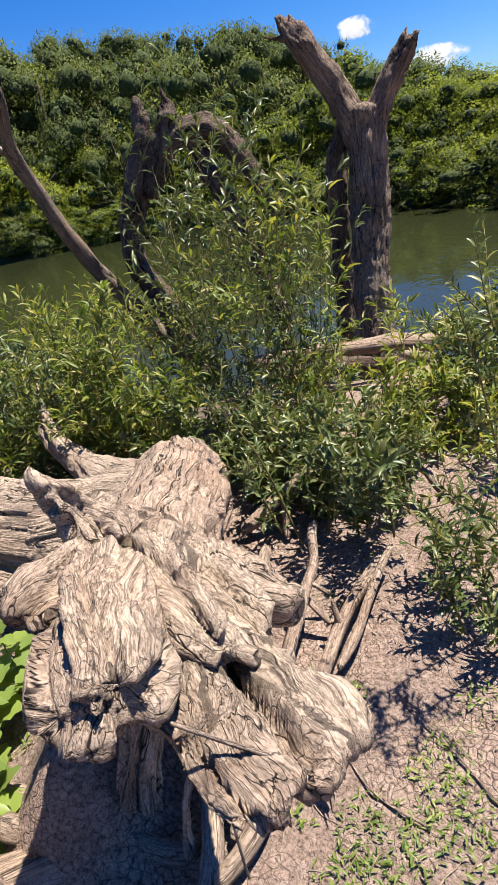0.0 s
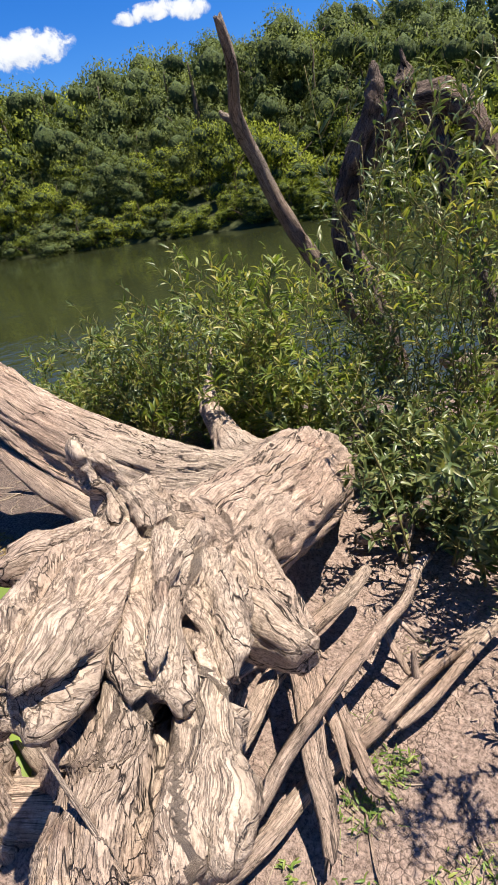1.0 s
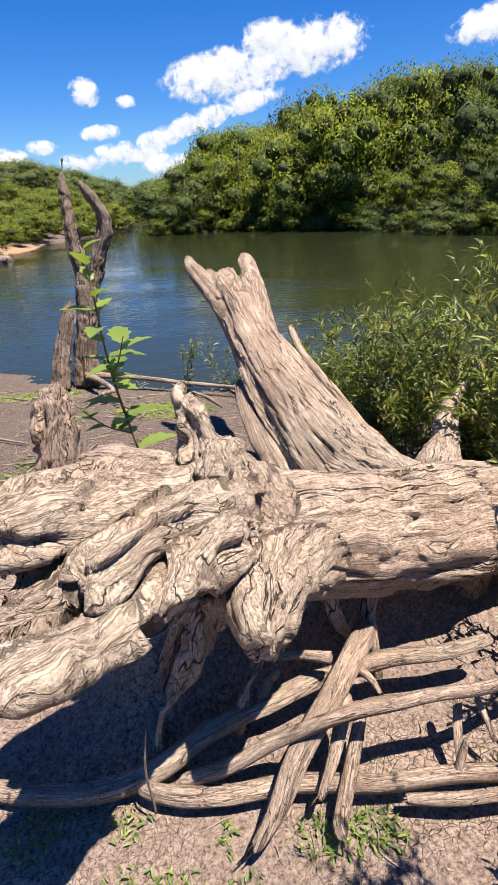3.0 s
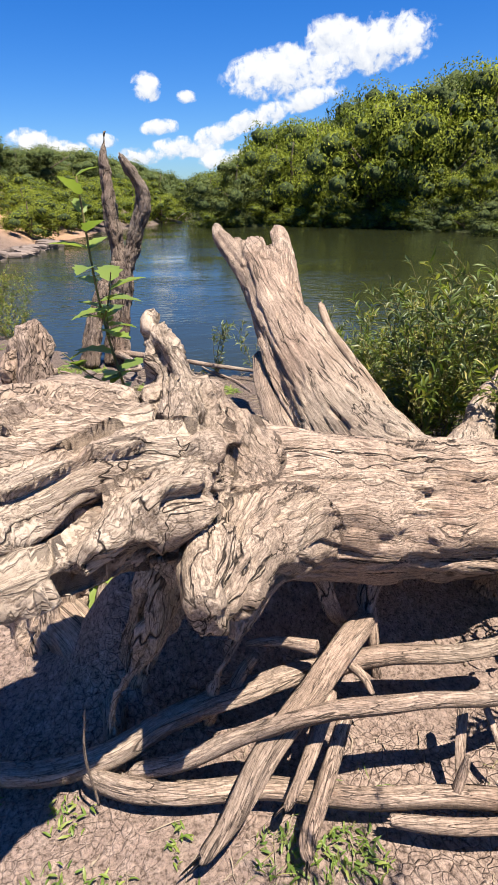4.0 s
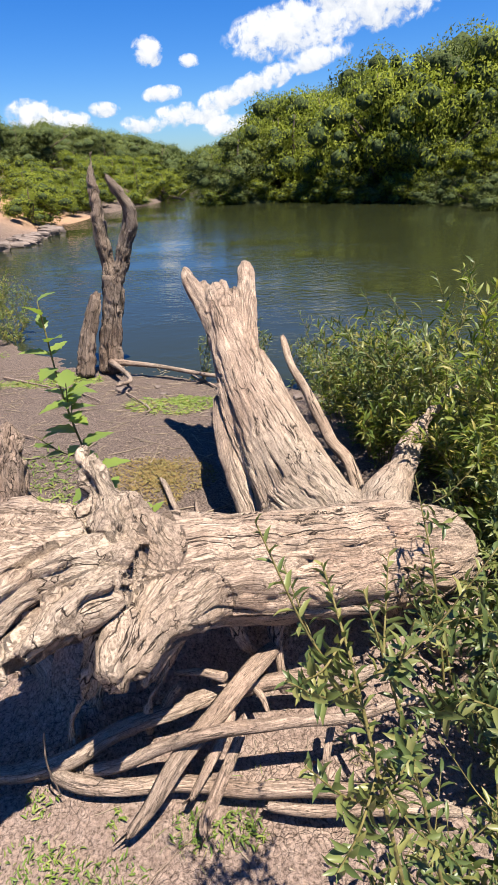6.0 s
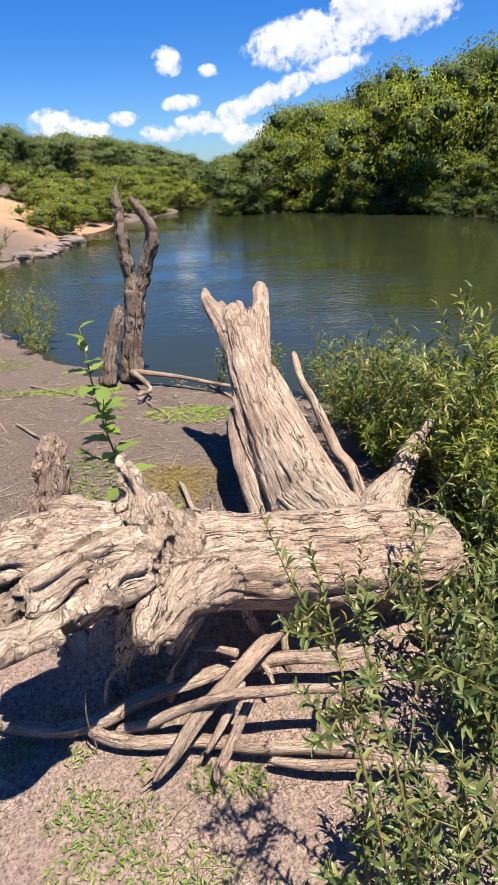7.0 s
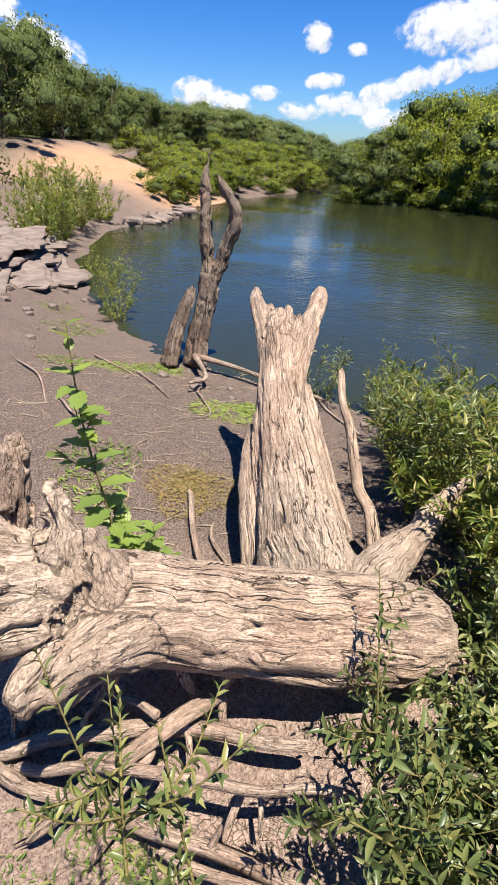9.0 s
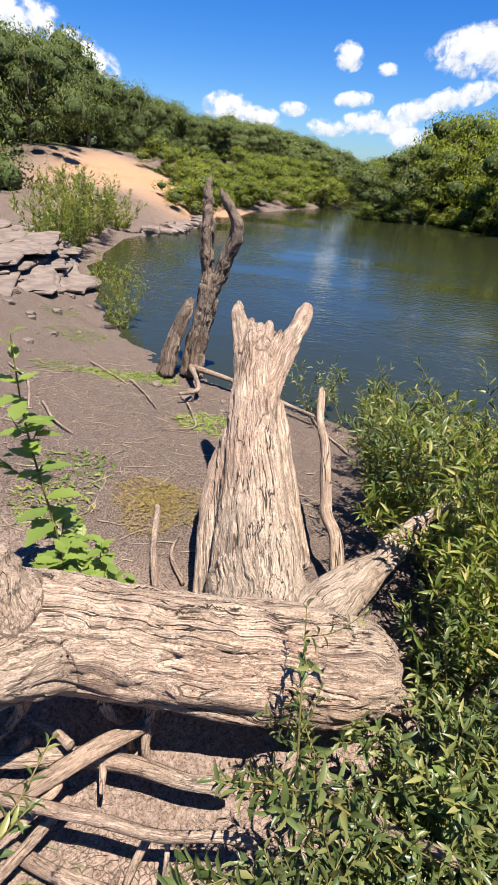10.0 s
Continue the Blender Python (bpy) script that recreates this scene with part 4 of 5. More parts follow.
# ---- foliage ----
def shrub(name, place, label, seed, stems=9, height=1.2, spread=0.5, leaf_len=0.075, leaf_wide=0.016, mat=None, twigs=7, per=12, lean=(0, 0), category="bush", root=0.12, stem_r=0.006, group="", bare=0.15, fine=True):
    rng = np.random.default_rng(seed)
    ob = thing(name, place, label, category, group)
    tubes, B, Wy, Fc, L, W = [], [], [], [], [], []

    def leaves_on(path, count, scale):
        t = np.sort(rng.uniform(0.12, 1.0, count))
        seg = t * (len(path) - 1)
        i = np.minimum(seg.astype(int), len(path) - 2)
        f = (seg - i)[:, None]
        pos = path[i] * (1 - f) + path[i + 1] * f
        tan = path[i + 1] - path[i]
        tan /= np.linalg.norm(tan, axis=1)[:, None] + 1e-9
        rnd = rng.normal(size=(count, 3))
        out = np.cross(tan, rnd)
        out /= np.linalg.norm(out, axis=1)[:, None] + 1e-9
        B.append(pos)
        Wy.append(tan * rng.uniform(0.3, 0.9, (count, 1)) + out * rng.uniform(0.5, 1.0, (count, 1)) + (0, 0, 0.1))
        Fc.append(rng.normal(size=(count, 3)) * 0.55 + (0, 0, 1))
        s = rng.uniform(0.6, 1.15, count) * scale
        L.append(s * leaf_len)
        W.append(s * leaf_wide * rng.uniform(0.8, 1.2, count))

    for k in range(stems):
        a = rng.uniform(0, 2 * np.pi)
        r0 = root * math.sqrt(rng.uniform(0, 1))
        b = np.array([math.cos(a) * r0, math.sin(a) * r0, -0.03])
        h = height * rng.uniform(0.55, 1.05)
        a2 = a + rng.normal() * 0.5
        s = spread * rng.uniform(0.2, 1.0)
        top = b + (math.cos(a2) * s + lean[0], math.sin(a2) * s + lean[1], h)
        mid = b * 0.45 + top * 0.55 + (rng.normal() * 0.05 * height, rng.normal() * 0.05 * height, 0.12 * h)
        path = smooth_path([b, (b * 0.75 + mid * 0.25), mid, top], 6)
        rad = np.linspace(stem_r, stem_r * 0.25, len(path))
        tubes.append(tube(np.column_stack([path, rad]), 5, 1, 0.05))
        leaves_on(path[int(len(path) * bare) :], int(per * 1.6), 1.0)
        for _ in range(twigs):
            i = int(rng.uniform(0.2, 0.92) * (len(path) - 1))
            p0 = path[i]
            tan = path[min(i + 1, len(path) - 1)] - path[max(i - 1, 0)]
            tan /= np.linalg.norm(tan)
            o = rng.normal(size=3)
            o -= o.dot(tan) * tan
            o /= np.linalg.norm(o)
            ln = height * rng.uniform(0.12, 0.3)
            p1 = p0 + (tan * 0.7 + o * 0.75 + (0, 0, 0.15)) * ln * 0.55
            p2 = p1 + (tan * 0.6 + o * 0.5 + (0, 0, 0.3)) * ln * 0.5
            tp = smooth_path([p0, p1, p2], 4)
            tubes.append(tube(np.column_stack([tp, np.linspace(stem_r * 0.45, stem_r * 0.15, len(tp))]), 4, 1, 0.0))
            leaves_on(tp, per, 0.92)
    v, f, g = joined(tubes)
    mesh_object("branchwork", v, f, STEM, ob, grain=None)
    mk = leaf_cloud if fine else card_cloud
    v, f = mk(np.vstack(B), np.vstack(Wy), np.vstack(Fc), np.concatenate(L), np.concatenate(W))
    lv = mesh_object("foliage", v, f, mat or WILLOW, ob)
    lv["kind"] = "stuff"
    return ob


def at_ground(x, y, dz=0.0):
    return (x, y, land_at(x, y) + dz)


WB = "willow bushes on the bank"
for k, (x, y, h, sp, st, tw) in enumerate([(-0.95, 4.3, 2.25, 0.8, 13, 11), (-0.35, 4.0, 1.75, 0.6, 10, 9), (-1.6, 4.2, 1.2, 0.6, 12, 9), (-0.45, 4.7, 2.0, 0.55, 9, 9), (1.0, 4.0, 0.7, 0.6, 10, 8), (0.6, 3.75, 0.6, 0.5, 9, 8), (1.2, 4.5, 0.8, 0.6, 10, 8), (0.9, 5.2, 0.9, 0.6, 10, 8), (-2.0, 3.5, 0.95, 0.6, 14, 9), (-2.6, 3.9, 1.0, 0.6, 12, 9),
                                          (-1.3, 3.4, 0.8, 0.6, 12, 8), (0.2, 3.9, 0.85, 0.6, 10, 8), (0.75, 4.4, 0.8, 0.6, 10, 8), (-3.1, 3.2, 0.7, 0.5, 10, 8), (-3.6, 3.4, 0.75, 0.5, 10, 8), (-0.3, 3.35, 0.6, 0.4, 8, 7), (1.2, 5.0, 0.8, 0.6, 9, 8),
                                          (-2.3, 2.95, 1.2, 0.45, 9, 7), (-2.2, 3.35, 1.4, 0.6, 10, 8), (-1.75, 3.45, 1.25, 0.5, 8, 8), (-2.3, 3.75, 1.6, 0.65, 10, 9), (-2.75, 2.95, 1.1, 0.5, 10, 8), (-1.4, 3.6, 1.35, 0.6, 9, 8), (-3.3, 3.1, 0.95, 0.5, 10, 8)]):
    shrub("willow_bush", at_ground(x, y), "leafy green willow bush with slender stems on the muddy bank", 100 + k, st, h, sp, 0.1, 0.019, WILLOW if k % 3 else WILLOW_DARK, tw, 13, group=WB)
for k, (x, y, h, sp, st) in enumerate([(-0.35, 3.2, 0.5, 0.4, 9), (0.1, 3.15, 0.4, 0.35, 8), (-0.75, 3.3, 0.6, 0.4, 10), (-1.0, 3.25, 0.5, 0.35, 8), (0.1, 3.25, 0.6, 0.4, 9)]):
    shrub("willow_bush", at_ground(x, y), "dense dark green willow shoots crowding the broken end of the trunk", 140 + k, st, h, sp, 0.075, 0.02, WILLOW_DARK, 8, 13, group=WB)


def shoot(path, label, seed, leaf_len=0.085, leaf_wide=0.024, count=60, sides=4, mat=None, stem=0.006, category="plant"):
    """One leafy stem on a set path, with short side twigs."""
    rng = np.random.default_rng(seed)
    base = np.array(path[0], float)
    ob = thing("willow_shoot", tuple(base), label, category, "young willow shoots")
    pts = smooth_path(np.array(path, float) - base, 10)
    tubes = [tube(np.column_stack([pts, np.linspace(stem, stem * 0.3, len(pts))]), 7, 1, 0.05)]
    runs, twigs = [(pts, count)], []
    for _ in range(sides):
        i = int(rng.uniform(0.25, 0.9) * (len(pts) - 1))
        o = rng.normal(size=3) * (1, 1, 0.4) + (0, 0, 0.5)
        o /= np.linalg.norm(o)
        ln = rng.uniform(0.12, 0.28)
        tw = smooth_path([pts[i], pts[i] + o * ln * 0.5, pts[i] + (o + (0, 0, 0.35)) * ln], 5)
        twigs.append(tube(np.column_stack([tw, np.linspace(stem * 0.5, stem * 0.2, len(tw))]), 5, 1, 0.0))
        runs.append((tw, int(count * 0.3)))
    v, f, g = joined(tubes)
    main = mesh_object("stem", v, f, STEM, ob)
    for v, f, g in twigs:
        mesh_object("twig", v, f, STEM, main)
    B, Wy, Fc, L, W = [], [], [], [], []
    for path_, c in runs:
        t = np.linspace(0.1, 0.99, c) * (len(path_) - 1)
        i = np.minimum(t.astype(int), len(path_) - 2)
        pos = path_[i] + (path_[i + 1] - path_[i]) * (t - i)[:, None]
        tan = path_[i + 1] - path_[i]
        tan /= np.linalg.norm(tan, axis=1)[:, None]
        a = np.arange(c) * 2.4 + rng.normal(size=c) * 0.4
        s1 = np.cross(tan, (0.3, 0.9, 0.1))
        s1 /= np.linalg.norm(s1, axis=1)[:, None]
        s2 = np.cross(tan, s1)
        out = s1 * np.cos(a)[:, None] + s2 * np.sin(a)[:, None]
        top = t / (len(path_) - 1)
        B.append(pos)
        Wy.append(out + tan * (0.35 + 0.9 * top**3)[:, None])
        Fc.append(tan + rng.normal(size=(c, 3)) * 0.25)
        s = rng.uniform(0.7, 1.1, c) * (1.0 - 0.45 * top**2) * (0.75 + 0.25 * np.minimum(1, top * 3))
        L.append(s * leaf_len)
        W.append(s * leaf_wide)
    v, f = leaf_cloud(np.vstack(B), np.vstack(Wy), np.vstack(Fc), np.concatenate(L), np.concatenate(W), 0.3, 0.18)
    lv = mesh_object("foliage", v, f, mat or WILLOW_DARK, ob)
    lv["kind"] = "stuff"
    return ob


TALL, LOW = "tall young willow shoot with long glossy leaves beside the path", "low leafy willow shoot spreading over the mud"
SIDE = "leafy willow branch arching over the broken end of the trunk"
shoot([(1.06, 2.32, -0.04), (1.03, 2.22, 0.5), (0.97, 2.13, 0.95), (0.88, 2.08, 1.2), (0.777, 2.04, 1.345)], TALL, 1, 0.05, 0.0145, 80, 9)
shoot([(0.98, 2.40, -0.04), (0.93, 2.30, 0.5), (0.86, 2.20, 0.95), (0.785, 2.11, 1.29)], TALL, 11, 0.05, 0.0145, 70, 6)
shoot([(0.02, 2.66, -0.04), (-0.1, 2.60, 0.5), (-0.30, 2.55, 0.86)], TALL, 4, 0.065, 0.02, 34, 3)
shoot([(0.45, 2.78, -0.04), (0.44, 2.7, 0.35), (0.40, 2.58, 0.66)], TALL, 7, 0.085, 0.025, 48, 5)
shoot([(0.3, 2.88, -0.04), (0.26, 2.8, 0.3), (0.2, 2.68, 0.62)], TALL, 8, 0.085, 0.025, 44, 5)
shoot([(0.10, 3.0, -0.04), (0.12, 2.85, 0.4), (0.20, 2.62, 0.62), (0.27, 2.42, 0.66)], SIDE, 15, 0.10, 0.026, 52, 5)
shoot([(0.4, 2.9, -0.04), (0.42, 2.75, 0.35), (0.45, 2.55, 0.55), (0.44, 2.38, 0.58)], SIDE, 17, 0.11, 0.03, 46, 4)
for k, (x, y, dx, dy, h) in enumerate([(0.80, 2.24, -0.12, -0.05, 0.26), (0.90, 2.34, -0.14, -0.02, 0.34), (0.78, 2.42, -0.1, 0.02, 0.3), (0.92, 2.2, -0.05, -0.1, 0.2), (0.98, 2.5, -0.16, -0.04, 0.42), (0.70, 2.6, -0.1, -0.06, 0.34), (0.84, 2.68, -0.16, -0.1, 0.42)]):
    shoot([(x, y, -0.04), (x + dx * 0.4, y + dy * 0.4, h * 0.55), (x + dx, y + dy, h)], LOW, 60 + k, 0.085, 0.022, 32, 5)
rl = random.Random(3)
for k in range(20):
    x, y = rl.uniform(-0.15, 0.5), rl.uniform(2.72, 3.25)
    h = rl.uniform(0.22, 0.5)
    dx, dy = rl.uniform(-0.25, 0.15), rl.uniform(-0.25, 0.15)
    shoot([(x, y, -0.04), (x + dx * 0.4, y + dy * 0.4, h * 0.55), (x + dx, y + dy, h)], LOW, 20 + k, 0.085, 0.024, 34, 5)


# ---- far woods ----
def spray_cloud(base, way, face, length, width):
    """Slim three-cornered sprays, for foliage far off."""
    way = way / (np.linalg.norm(way, axis=1)[:, None] + 1e-9)
    side = np.cross(way, face)
    side /= np.linalg.norm(side, axis=1)[:, None] + 1e-9
    L, W = length[:, None], width[:, None]
    pts = np.stack([base - side * W * 0.5, base + side * W * 0.5, base + way * L], 1)
    return pts.reshape(-1, 3), np.arange(3 * len(base)).reshape(-1, 3)


def crown_mesh(name, seed, mat, lobes, leaves, size, flat=0.8):
    """Rounded clumps of small leaf sprays over inner balls, darkened to stand for shade inside."""
    rng = np.random.default_rng(seed)
    c = rng.normal(size=(lobes, 3)) * (0.34, 0.34, 0.24)
    c[:, :2] = np.clip(c[:, :2], -0.6, 0.6)
    c[:, 2] = np.clip(0.16 + np.abs(c[:, 2] + 0.34), 0.1, 0.82) - 0.25 * np.hypot(c[:, 0], c[:, 1]) ** 2
    r = rng.uniform(0.12, 0.27, lobes)
    which = rng.choice(lobes, leaves, p=r**2 / (r**2).sum())
    d = rng.normal(size=(leaves, 3))
    d /= np.linalg.norm(d, axis=1)[:, None]
    shell = 0.74 + 0.34 * rng.beta(2.0, 2.0, leaves) + 0.42 * (fbm(d * 2.6 + which[:, None] * 3.1, 2) - 0.5)
    base = c[which] + d * (r[which] * shell)[:, None] * (1, 1, flat)
    base[:, 2] = np.maximum(base[:, 2], 0.02 + 0.06 * rng.uniform(0, 1, leaves))
    way = np.cross(d, rng.normal(size=(leaves, 3))) + rng.normal(size=(leaves, 3)) * 0.3 + d * 0.45 + (0, 0, -0.15)
    face = d + rng.normal(size=(leaves, 3)) * 0.3 + (0, 0, 0.35)
    ln = rng.uniform(0.6, 1.4, leaves) * size
    v, f = spray_cloud(base, way, face, ln, ln * 0.62)
    soft = d * (1, 1, 1.2) + 0.35 * (base - (0, 0, 0.2)) + rng.normal(size=(leaves, 3)) * 0.16 + (0, 0, 0.2)
    normals = [np.repeat(soft, 3, axis=0)]
    ball = bmesh.new()
    bmesh.ops.create_icosphere(ball, subdivisions=1, radius=1.0)
    bv = np.array([x.co[:] for x in ball.verts])
    bf = np.array([[x.index for x in face_.verts] for face_ in ball.faces])
    ball.free()
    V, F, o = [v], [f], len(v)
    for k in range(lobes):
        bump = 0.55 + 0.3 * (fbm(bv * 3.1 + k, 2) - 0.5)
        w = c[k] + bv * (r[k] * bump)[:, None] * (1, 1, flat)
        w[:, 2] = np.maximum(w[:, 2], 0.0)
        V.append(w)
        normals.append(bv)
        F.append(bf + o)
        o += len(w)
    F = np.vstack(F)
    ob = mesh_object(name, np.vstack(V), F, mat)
    ob.data.materials.append(CROWN_SHADE)
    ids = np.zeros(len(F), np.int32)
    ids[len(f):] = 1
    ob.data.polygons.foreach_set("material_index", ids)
    N = np.vstack(normals)
    N /= np.linalg.norm(N, axis=1)[:, None] + 1e-9
    ob.data.normals_split_custom_set_from_vertices([tuple(map(float, q)) for q in N])
    return ob


def tree_kind(name, label, seed, mat, lobes, leaves, size, category="tree", group="", flat=0.8):
    ob = thing(name, (0, 0, -200), label, category, group)
    rng = np.random.default_rng(seed)
    tubes = [tube([(0, 0, -0.1, 0.045), (0.02, 0.01, 0.25, 0.035), (0.0, 0.03, 0.6, 0.02), (0.02, 0, 0.85, 0.006)], 7, 3, 0.2)]
    for _ in range(3):
        a = rng.uniform(0, 6.28)
        z0 = rng.uniform(0.1, 0.5)
        tubes.append(tube([(0, 0, z0, 0.02), (0.2 * math.cos(a), 0.2 * math.sin(a), z0 + 0.15, 0.013), (0.42 * math.cos(a), 0.42 * math.sin(a), z0 + 0.3, 0.004)], 5, 3, 0.2))
    v, f, g = joined(tubes)
    mesh_object("trunk", v, f, BARK, ob)
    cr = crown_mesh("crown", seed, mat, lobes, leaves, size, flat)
    cr.parent = ob
    return ob


KINDS = [tree_kind("tree", "dark green leafy tree on the wooded river bank", 11 + k, FAR_DARK, 26, 5200, 0.034, group="trees on the hillside") for k in range(3)]
KINDS_BIG = [tree_kind("tree", "tall dark green leafy tree on the wooded hillside", 51 + k, FAR_DARK, 34, 6400, 0.029, group="trees on the hillside") for k in range(3)]
KINDS_LIGHT = [tree_kind("willow_tree", "bright yellow-green feathery willow leaning over the water", 31 + k, FAR_LIGHT, 26, 5600, 0.032, group="willows along the river", flat=0.7) for k in range(3)]

# height of the canopy's outline above eye level, in degrees, by bearing from +y to the left
OUTLINE = [(-40, 3.0), (2, 2.9), (13, 7.0), (24, 10.2), (37, 11.8), (51, 11.2), (58, 11.3), (71, 10.6), (77, 8.7), (85.5, 5.6), (90, 2.4), (92, 1.6), (97, 2.4), (100, 3.3), (106, 4.2), (109, 4.4), (115, 6.2), (121, 9.6), (135, 11.0)]


def canopy_top(x, y):
    dx, dy = x - 1.3, y - 1.6
    az = math.degrees(math.atan2(-dx, dy))
    el = float(np.interp(az, [a for a, _ in OUTLINE], [e for _, e in OUTLINE]))
    return 1.85 + math.hypot(dx, dy) * math.tan(radians(el))


def plant_tree(src, x, y, s, high=1.0, sink=0.1, reach=False):
    turn = random.Random(int(x * 131 + y * 977))
    z = land_at(x, y) - sink
    room = (canopy_top(x, y) - z) / 1.05
    if room < 0.7:
        return None
    tall = min(s * high, room * turn.uniform(0.88, 1.0))
    if reach:
        tall = max(tall, min(room * turn.uniform(0.84, 1.03), 2.2 * s))
        s = max(s, tall * 0.8)
    s = min(s, tall * 1.6)
    return copy_thing(src, Matrix.Translation((x, y, z)) @ Matrix.Rotation(turn.uniform(0, 6.28), 4, "Z") @ Matrix.Diagonal((s, s, tall, 1)))


rng = random.Random(7)


def scatter(x0, x1, y0, y1, gap, test, kinds, size, high=1.0, most=200, reach=False):
    placed = []
    tries = np.array([(rng.uniform(x0, x1), rng.uniform(y0, y1)) for _ in range(6000)])
    wet = in_river(tries[:, 0], tries[:, 1])
    near, far = line_distance(tries[:, 0], tries[:, 1], NEAR_SHORE), line_distance(tries[:, 0], tries[:, 1], FAR_SHORE)
    for (x, y), w, dn, df in zip(tries.tolist(), wet, near, far):
        if w or not test(x, y, dn, df) or any((x - a) ** 2 + (y - b) ** 2 < gap * gap for a, b in placed):
            continue
        placed.append((x, y))
        plant_tree(rng.choice(kinds), x, y, rng.uniform(*size), high * rng.uniform(0.85, 1.25), reach=reach)
        if len(placed) >= most:
            break


# light willows along the far water line, darker trees up the slope
for (ax, ay), (bx, by) in zip(FAR_SHORE[3:-2], FAR_SHORE[4:-1]):
    count = int(math.hypot(bx - ax, by - ay) / 1.3) + 1
    for k in range(count):
        t = (k + rng.uniform(0.2, 0.8)) / count
        off = rng.uniform(0.1, 0.7) / math.hypot(bx - ax, by - ay)
        x, y = ax + (bx - ax) * t - (by - ay) * off, ay + (by - ay) * t + (bx - ax) * off
        if in_river(np.array([x]), np.array([y]))[0]:
            x, y = x + 2 * (by - ay) * off, y - 2 * (bx - ax) * off
        plant_tree(rng.choice(KINDS_LIGHT + KINDS[:1]), x, y, rng.uniform(1.7, 2.7), rng.uniform(0.7, 1.0), 0.45)
scatter(-46, 12, -1, 30, 1.9, lambda x, y, dn, df: df < dn and 1.6 < df < 4.5, KINDS_LIGHT + KINDS[:1], (2.2, 3.4), 1.1, 75)
scatter(-48, 14, 0, 40, 2.6, lambda x, y, dn, df: df < dn and 4.5 <= df < 13, KINDS + KINDS_LIGHT[:2], (2.8, 4.2), 1.1, 66)
scatter(-46, -14, 0, 40, 3.0, lambda x, y, dn, df: df < dn and 7 <= df < 14, KINDS_BIG, (3.0, 4.2), 1.1, 26, True)
scatter(-56, -36, -2, 18, 2.3, lambda x, y, dn, df: df < dn and 1.5 <= df < 9, KINDS_BIG[:2] + KINDS_LIGHT, (3.0, 4.2), 1.1, 24, True)
scatter(-60, 20, 3, 62, 3.6, lambda x, y, dn, df: df < dn and 14 <= df < 30, KINDS_BIG, (3.6, 5.2), 1.2, 44, True)
# far bend
scatter(-110, -44, -1, 25, 4.0, lambda x, y, dn, df: df < dn and 0.3 < df < 12, KINDS + KINDS_LIGHT, (2.6, 4.2), 1.0, 40)
scatter(-80, -36, -16, -3, 2.0, lambda x, y, dn, df: dn < df and 0.4 < dn < 7 and x < -36, KINDS_LIGHT, (1.8, 2.9), 0.9, 44)
scatter(-40, -27, -16, -6, 1.5, lambda x, y, dn, df: dn < df and dn > 1.6 and math.degrees(math.atan2(1.3 - x, y - 1.6)) < 108.5, KINDS_LIGHT, (1.8, 2.6), 0.75, 30)
scatter(-130, -75, -22, 12, 5.0, lambda x, y, dn, df: min(dn, df) > 0.3, KINDS, (4.0, 6.0), 1.0, 25)
scatter(-120, -44, -45, -6, 4.0, lambda x, y, dn, df: dn < df and 7 < dn < 26, KINDS_BIG, (3.6, 5.4), 1.1, 32, True)
scatter(-52, -12, -45, -12, 3.2, lambda x, y, dn, df: dn < df and (dn > 11.5 or (y < -17.2 and x < -17)), KINDS_BIG, (2.8, 4.4), 1.25, 60, True)
scatter(-150, -62, -26, 14, 4.2, lambda x, y, dn, df: min(dn, df) > 1.0, KINDS_BIG, (3.6, 5.4), 1.1, 40, True)
for src in KINDS + KINDS_BIG + KINDS_LIGHT:
    for o in (*src.children_recursive, src):
        bpy.data.objects.remove(o)


